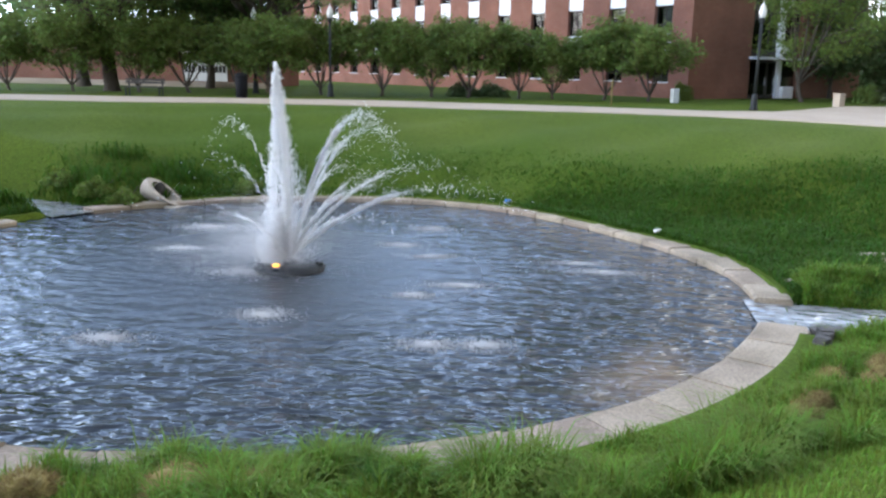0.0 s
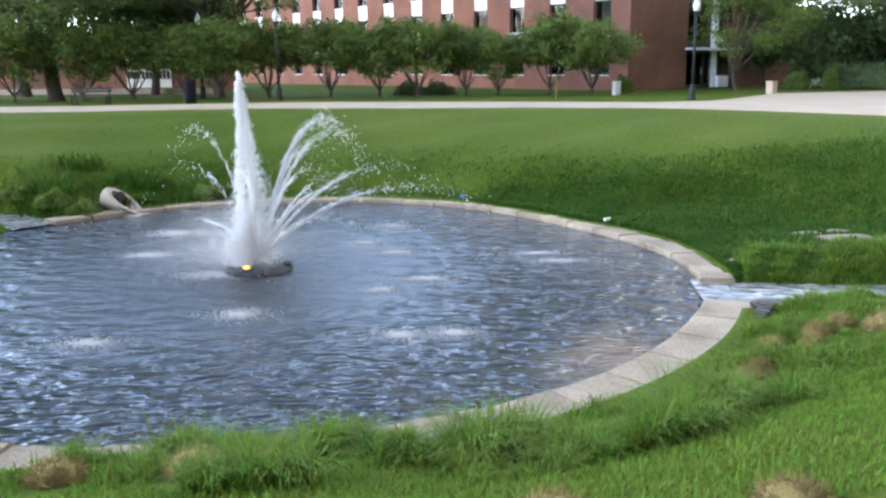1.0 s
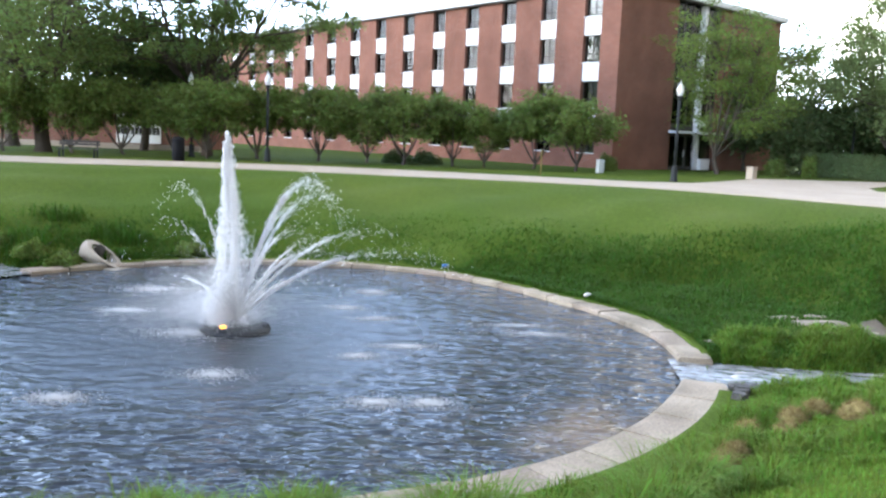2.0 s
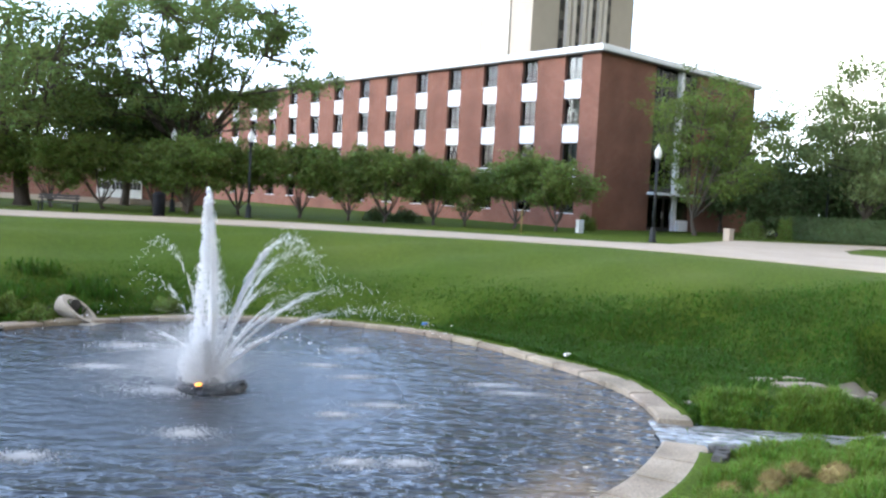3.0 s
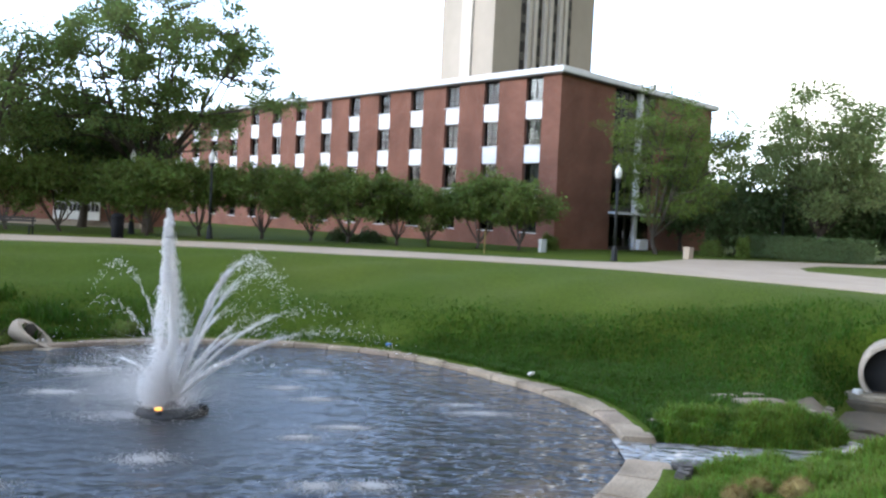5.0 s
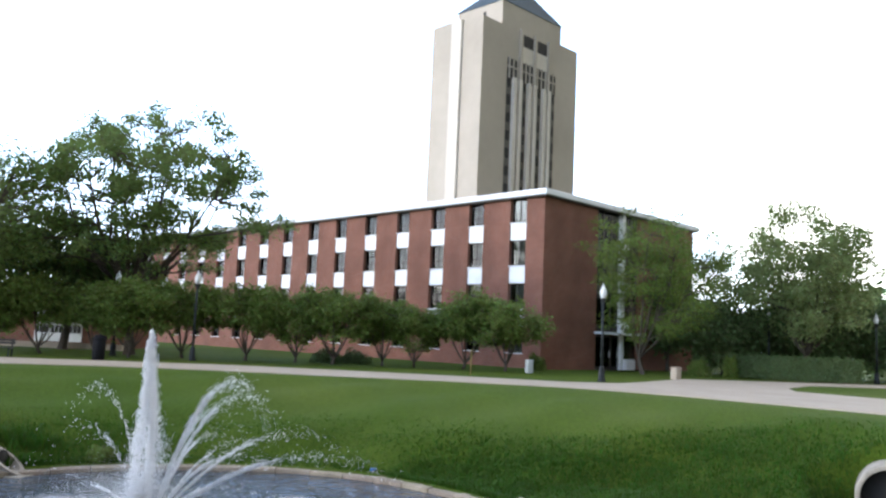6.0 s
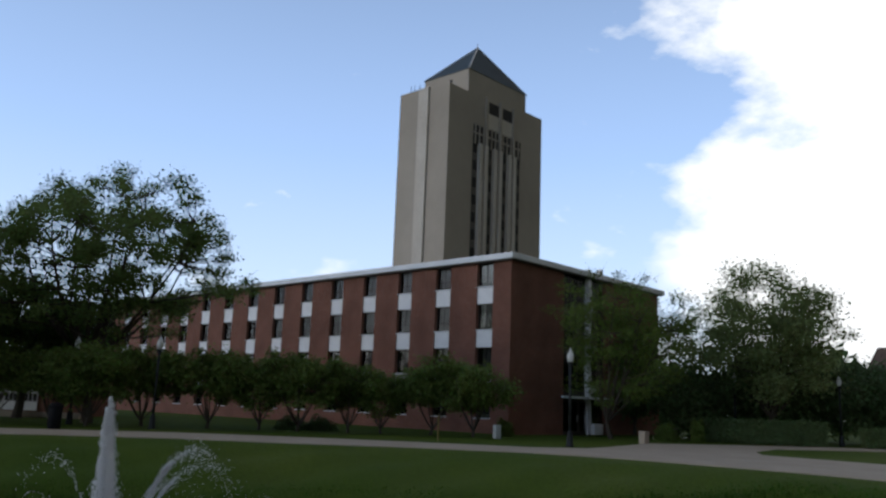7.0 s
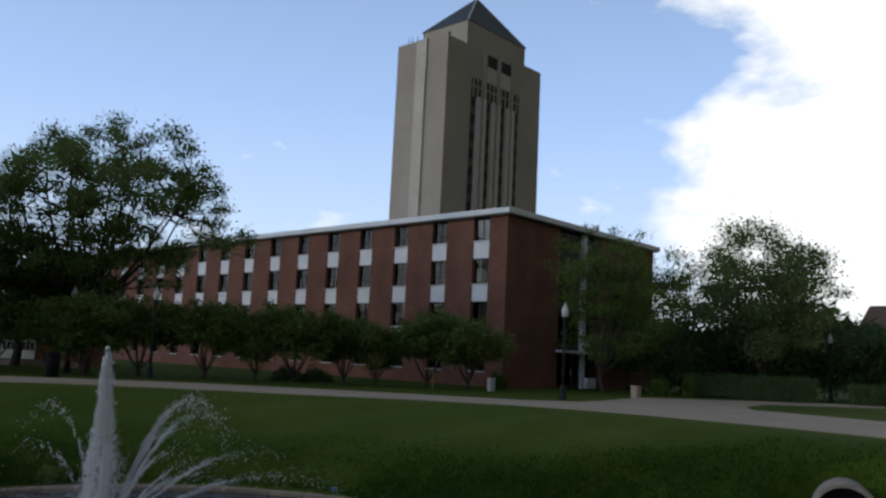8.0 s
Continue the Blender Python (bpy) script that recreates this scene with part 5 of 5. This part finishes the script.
def splashes():
    """Foam where the jets come down."""
    nrng = np.random.RandomState(6)
    spots = ((-2.78, 12.94, 0.42, 0.3), (-0.51, 14.27, 0.3, 0.16), (0.28, 14.99, 0.5, 0.14), (-0.29, 17.25, 0.4, 0.18), (2.66, 16.93, 0.55, 0.14), (3.01, 16.23, 0.6, 0.15),
             (-1.01, 18.3, 0.35, 0.2), (-0.44, 20.23, 0.4, 0.3), (-0.16, 11.72, 0.34, 0.2), (0.62, 11.76, 0.36, 0.2), (-5.57, 17.47, 0.5, 0.25), (-4.7, 11.65, 0.4, 0.2),
             (-5.69, 19.84, 0.6, 0.4), (-3.75, 15.6, 0.8, 0.4))
    for x, y, rx, ry in spots:
        n = int(3000 * rx)
        p = nrng.normal(size=(n, 2)) * np.array([rx, ry]) * 0.6 * nrng.uniform(0.2, 1.5, n)[:, None]
        r = nrng.uniform(0.004, 0.014, n)
        z = np.abs(nrng.normal(0, 0.016, n))
        c = np.stack([x + p[:, 0], y + p[:, 1], z], 1)
        o = np.array([(1, 0, 0), (0, 1, 0), (-1, 0, 0), (0, -1, 0), (0, 0, 0.8), (0, 0, -0.8)])
        v = (c[:, None, :] + o[None] * r[:, None, None] * np.array([1.8, 1.1, 0.7])).reshape(-1, 3)
        q = np.arange(6 * n).reshape(n, 6)
        tri = np.concatenate([q[:, k] for k in ([0, 1, 4], [1, 2, 4], [2, 3, 4], [3, 0, 4])])
        tagged(link_arrays("splash_foam", v, tri, M["spray"]), "white foam where a water jet comes down", "foam", "splashes", "stuff")


splashes()


# ---- grass ----
def blades(name, pts, height, width, mat, seed, label, lean=0.45, vary=0.0, category="grass"):
    """Bent blades of three segments standing on the land."""
    nrng = np.random.RandomState(seed)
    n = len(pts)
    z = land(pts[:, 0], pts[:, 1])
    a = nrng.uniform(0, 2 * np.pi, n)
    h = height * nrng.uniform(0.55, 1.25, n)
    if vary:
        x, y = pts[:, 0], pts[:, 1]
        field = np.sin(x * 3.1 + 1.3 * np.sin(y * 2.3)) + np.sin(y * 3.7 + x * 1.1) + 0.8 * np.sin(x * 7.3 - y * 5.1) + 0.6 * np.sin(x * 13.1 + y * 9.7)
        h = h * np.clip(1 + vary * field / 1.6, 0.25, 1.9)
    b = h * lean * nrng.uniform(0.2, 1.6, n)
    w = width * nrng.uniform(0.7, 1.3, n)
    side = np.stack([-np.sin(a), np.cos(a), np.zeros(n)], 1) * w[:, None]
    out = np.stack([np.cos(a), np.sin(a), np.zeros(n)], 1)
    base = np.stack([pts[:, 0], pts[:, 1], z - 0.02], 1)
    up = np.array([0, 0, 1.0])
    rows = []
    for k, (hz, bx, ws) in enumerate(((0, 0, 1.0), (0.45, 0.16, 0.9), (0.8, 0.5, 0.6))):
        c = base + up * (h * hz)[:, None] + out * (b * bx)[:, None]
        rows += [c - side * ws, c + side * ws]
    rows.append(base + up * (h * (1 - 0.25 * lean))[:, None] + out * b[:, None])
    v = np.stack(rows, 1).reshape(-1, 3)
    q = np.arange(7 * n).reshape(n, 7)
    tri = np.concatenate([q[:, c] for c in ([0, 1, 3], [0, 3, 2], [2, 3, 5], [2, 5, 4], [4, 5, 6])])
    return tagged(link_arrays(name, v, tri, mat), label, category, kind="stuff")


STONES = ((8.55, 17.1), (9.35, 17.3), (8.7, 16.3), (9.3, 16.4), (6.7, 15.45), (7.2, 15.6), (7.7, 15.75), (6.35, 15.25), (10.2, 15.9), (9.7, 15.6), (10.9, 16.9))


def bank(n, a0, a1, seed, lo=-0.4, hi=1.8):
    """Spots on the steep bank, thinning out past its crest."""
    nrng = np.random.RandomState(seed)
    a = nrng.uniform(a0, a1, n)
    d = nrng.uniform(-0.4, 12, n)
    keep = nrng.uniform(0, 1, n) < np.clip((np.interp(a, ANG, CREST) + hi - d) / (hi - lo), 0, 1)
    keep &= nrng.uniform(0, 1, n) < np.clip((a - a0) / 12, 0, 1) * np.clip((a1 - a) / 8, 0, 1)
    a, d = a[keep], d[keep]
    r = np.interp(a, RIM_A, RIM_OUT) + 0.02 + np.abs(d)
    a = np.radians(a)
    p = np.stack([POND[0] + r * np.cos(a), POND[1] + r * np.sin(a)], 1)
    near = np.min([np.hypot(p[:, 0] - x, p[:, 1] - y) for x, y in STONES], axis=0)
    near = np.minimum(near, np.hypot(p[:, 0] - 10.4, p[:, 1] - 16.0) - 0.4)
    return p[(near > 0.32) & (line_distance(p[:, 0], p[:, 1], STREAM) > 0.95) & (line_distance(p[:, 0], p[:, 1], INLET) > 0.5) ]


MOUNDS = ((-2.8, 6.05, 0.22, 0.2), (-1.72, 6.1, 0.28, 0.24), (-1.22, 6.15, 0.18, 0.18), (0.88, 4.75, 0.25, 0.18), (2.45, 4.75, 0.26, 0.18),
          (5.35, 10.2, 0.19, 0.24), (5.75, 10.36, 0.18, 0.22), (4.7, 10.08, 0.17, 0.22), (6.1, 10.0, 0.22, 0.24), (4.2, 9.3, 0.18, 0.2), (3.95, 9.0, 0.17, 0.18), (5.05, 9.75, 0.15, 0.2))


def scatter(n, r0, r1, a0, a1, seed, clump=0.0):
    nrng = np.random.RandomState(seed)
    r, a = R_OUT + nrng.uniform(r0, r1, n), np.radians(nrng.uniform(a0, a1, n))
    p = np.stack([POND[0] + r * np.cos(a), POND[1] + r * np.sin(a)], 1)
    if clump:
        val = np.sin(p[:, 0] * 2.3 + 1.2 * np.sin(p[:, 1] * 1.9)) + np.sin(p[:, 1] * 2.9 + p[:, 0] * 0.8) + 0.7 * np.sin(p[:, 0] * 5.1 - p[:, 1] * 3.3)
        p = p[val > clump - 1 + nrng.uniform(-0.5, 0.5, len(p))]
    keep = (line_distance(p[:, 0], p[:, 1], STREAM) > 0.9) & (line_distance(p[:, 0], p[:, 1], INLET) > 0.5)
    keep &= np.min([np.hypot(p[:, 0] - x, (p[:, 1] - y + 0.12) * 0.8) - q for x, y, q, _ in MOUNDS], axis=0) > 0.02
    return p[keep]


# foreground bank: tall fringe at the rim, mown grass behind it
blades("tall_grass", scatter(30000, 0.0, 0.75, -95, -73, 81, 0.5), 0.27, 0.006, M["blade"], 82, "tall uncut green grass along the pond rim", 0.65, 0.55)
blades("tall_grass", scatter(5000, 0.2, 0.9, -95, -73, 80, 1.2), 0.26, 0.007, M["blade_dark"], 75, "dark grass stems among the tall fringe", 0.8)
blades("tall_grass", scatter(24000, 0.75, 1.8, -84, -50, 79, 0.9), 0.25, 0.006, M["blade"], 78, "clumps of long drooping grass on the near bank", 1.0, 0.7)
blades("rim_grass", scatter(26000, 0.0, 1.3, -125, -40, 77, 0.4), 0.11, 0.006, M["blade"], 76, "loose green grass beside the pond rim", 0.7, 0.6)
blades("mown_grass", scatter(60000, 0.6, 3.8, -125, -40, 85), 0.085, 0.006, M["blade"], 86, "short mown grass on the near bank", 0.5)
blades("bank_grass", scatter(48000, 0.2, 5.0, -46, -18, 87), 0.16, 0.0072, M["blade"], 88, "rough green grass on the bank by the outlet", 0.7, 0.7)
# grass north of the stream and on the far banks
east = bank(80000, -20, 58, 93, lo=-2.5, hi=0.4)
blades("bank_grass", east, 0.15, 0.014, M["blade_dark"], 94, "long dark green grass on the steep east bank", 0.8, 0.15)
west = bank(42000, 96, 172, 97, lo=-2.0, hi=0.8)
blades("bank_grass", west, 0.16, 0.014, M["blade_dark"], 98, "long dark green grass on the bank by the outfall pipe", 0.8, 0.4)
lush = scatter(40000, 0.1, 6.2, -16, 1, 89)
blades("stream_grass", lush[lush[:, 1] < 15.35], 0.22, 0.009, M["blade"], 90, "lush grass beside the outlet stream", 0.7, 0.6)
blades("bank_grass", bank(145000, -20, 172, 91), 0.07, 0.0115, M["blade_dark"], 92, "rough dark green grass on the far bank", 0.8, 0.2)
blades("weeds", scatter(5000, 0.3, 2.6, 118, 165, 95, 1.7), 0.42, 0.014, M["blade_dark"], 96, "tall weeds on the bank near the outfall pipe", 0.7)


def tussock(x, y, r, h, seed):
    """Domed mound of dead matted grass."""
    nrng = np.random.RandomState(seed)
    root = empty("grass_mound", pose(x, y, float(land(x, y)) - 0.02), "low mound of dead straw-brown matted grass", "grass mound", "dead grass mounds")
    bm = bmesh.new()
    bmesh.ops.create_icosphere(bm, subdivisions=3, radius=1)
    for v in bm.verts:
        k = 1 + 0.3 * noise.noise(v.co * 1.8 + Vector((seed, 0, 0)))
        v.co = Vector((v.co.x * r * 0.9 * k, v.co.y * r * 0.8 * k, v.co.z * h * 0.85 * k))
    part("mound", bm, M["straw"], root)
    n = 2600
    d = nrng.normal(size=(n, 3))
    d /= np.linalg.norm(d, axis=1)[:, None]
    d[:, 2] = np.abs(d[:, 2])
    b = d * np.array([r * 0.9, r * 0.8, h * 0.8])
    tip = b + d * 0.012 + nrng.normal(size=(n, 3)) * 0.045
    s = np.cross(d, nrng.normal(size=(n, 3)))
    s = s / np.linalg.norm(s, axis=1)[:, None] * 0.005
    v = np.stack([b - s, b + s, tip], 1).reshape(-1, 3)
    tagged(link_arrays("straw", v, np.arange(3 * n).reshape(n, 3), M["straw"], root), kind="stuff")


for i, (x, y, r, h) in enumerate(MOUNDS):
    tussock(x, y, r, h, 100 + i)
for i, (x, y, r, h) in enumerate(((-9.6, 22.5, 0.55, 0.5), (-8.7, 22.3, 0.5, 0.4), (-10.9, 23.4, 0.6, 0.45), (-5.9, 24.2, 0.5, 0.4))):
    bush(x, y, r, h, M["leaf_lime"], 120 + i, "low bright green weed clump on the bank", n=1500, leaf=0.08)
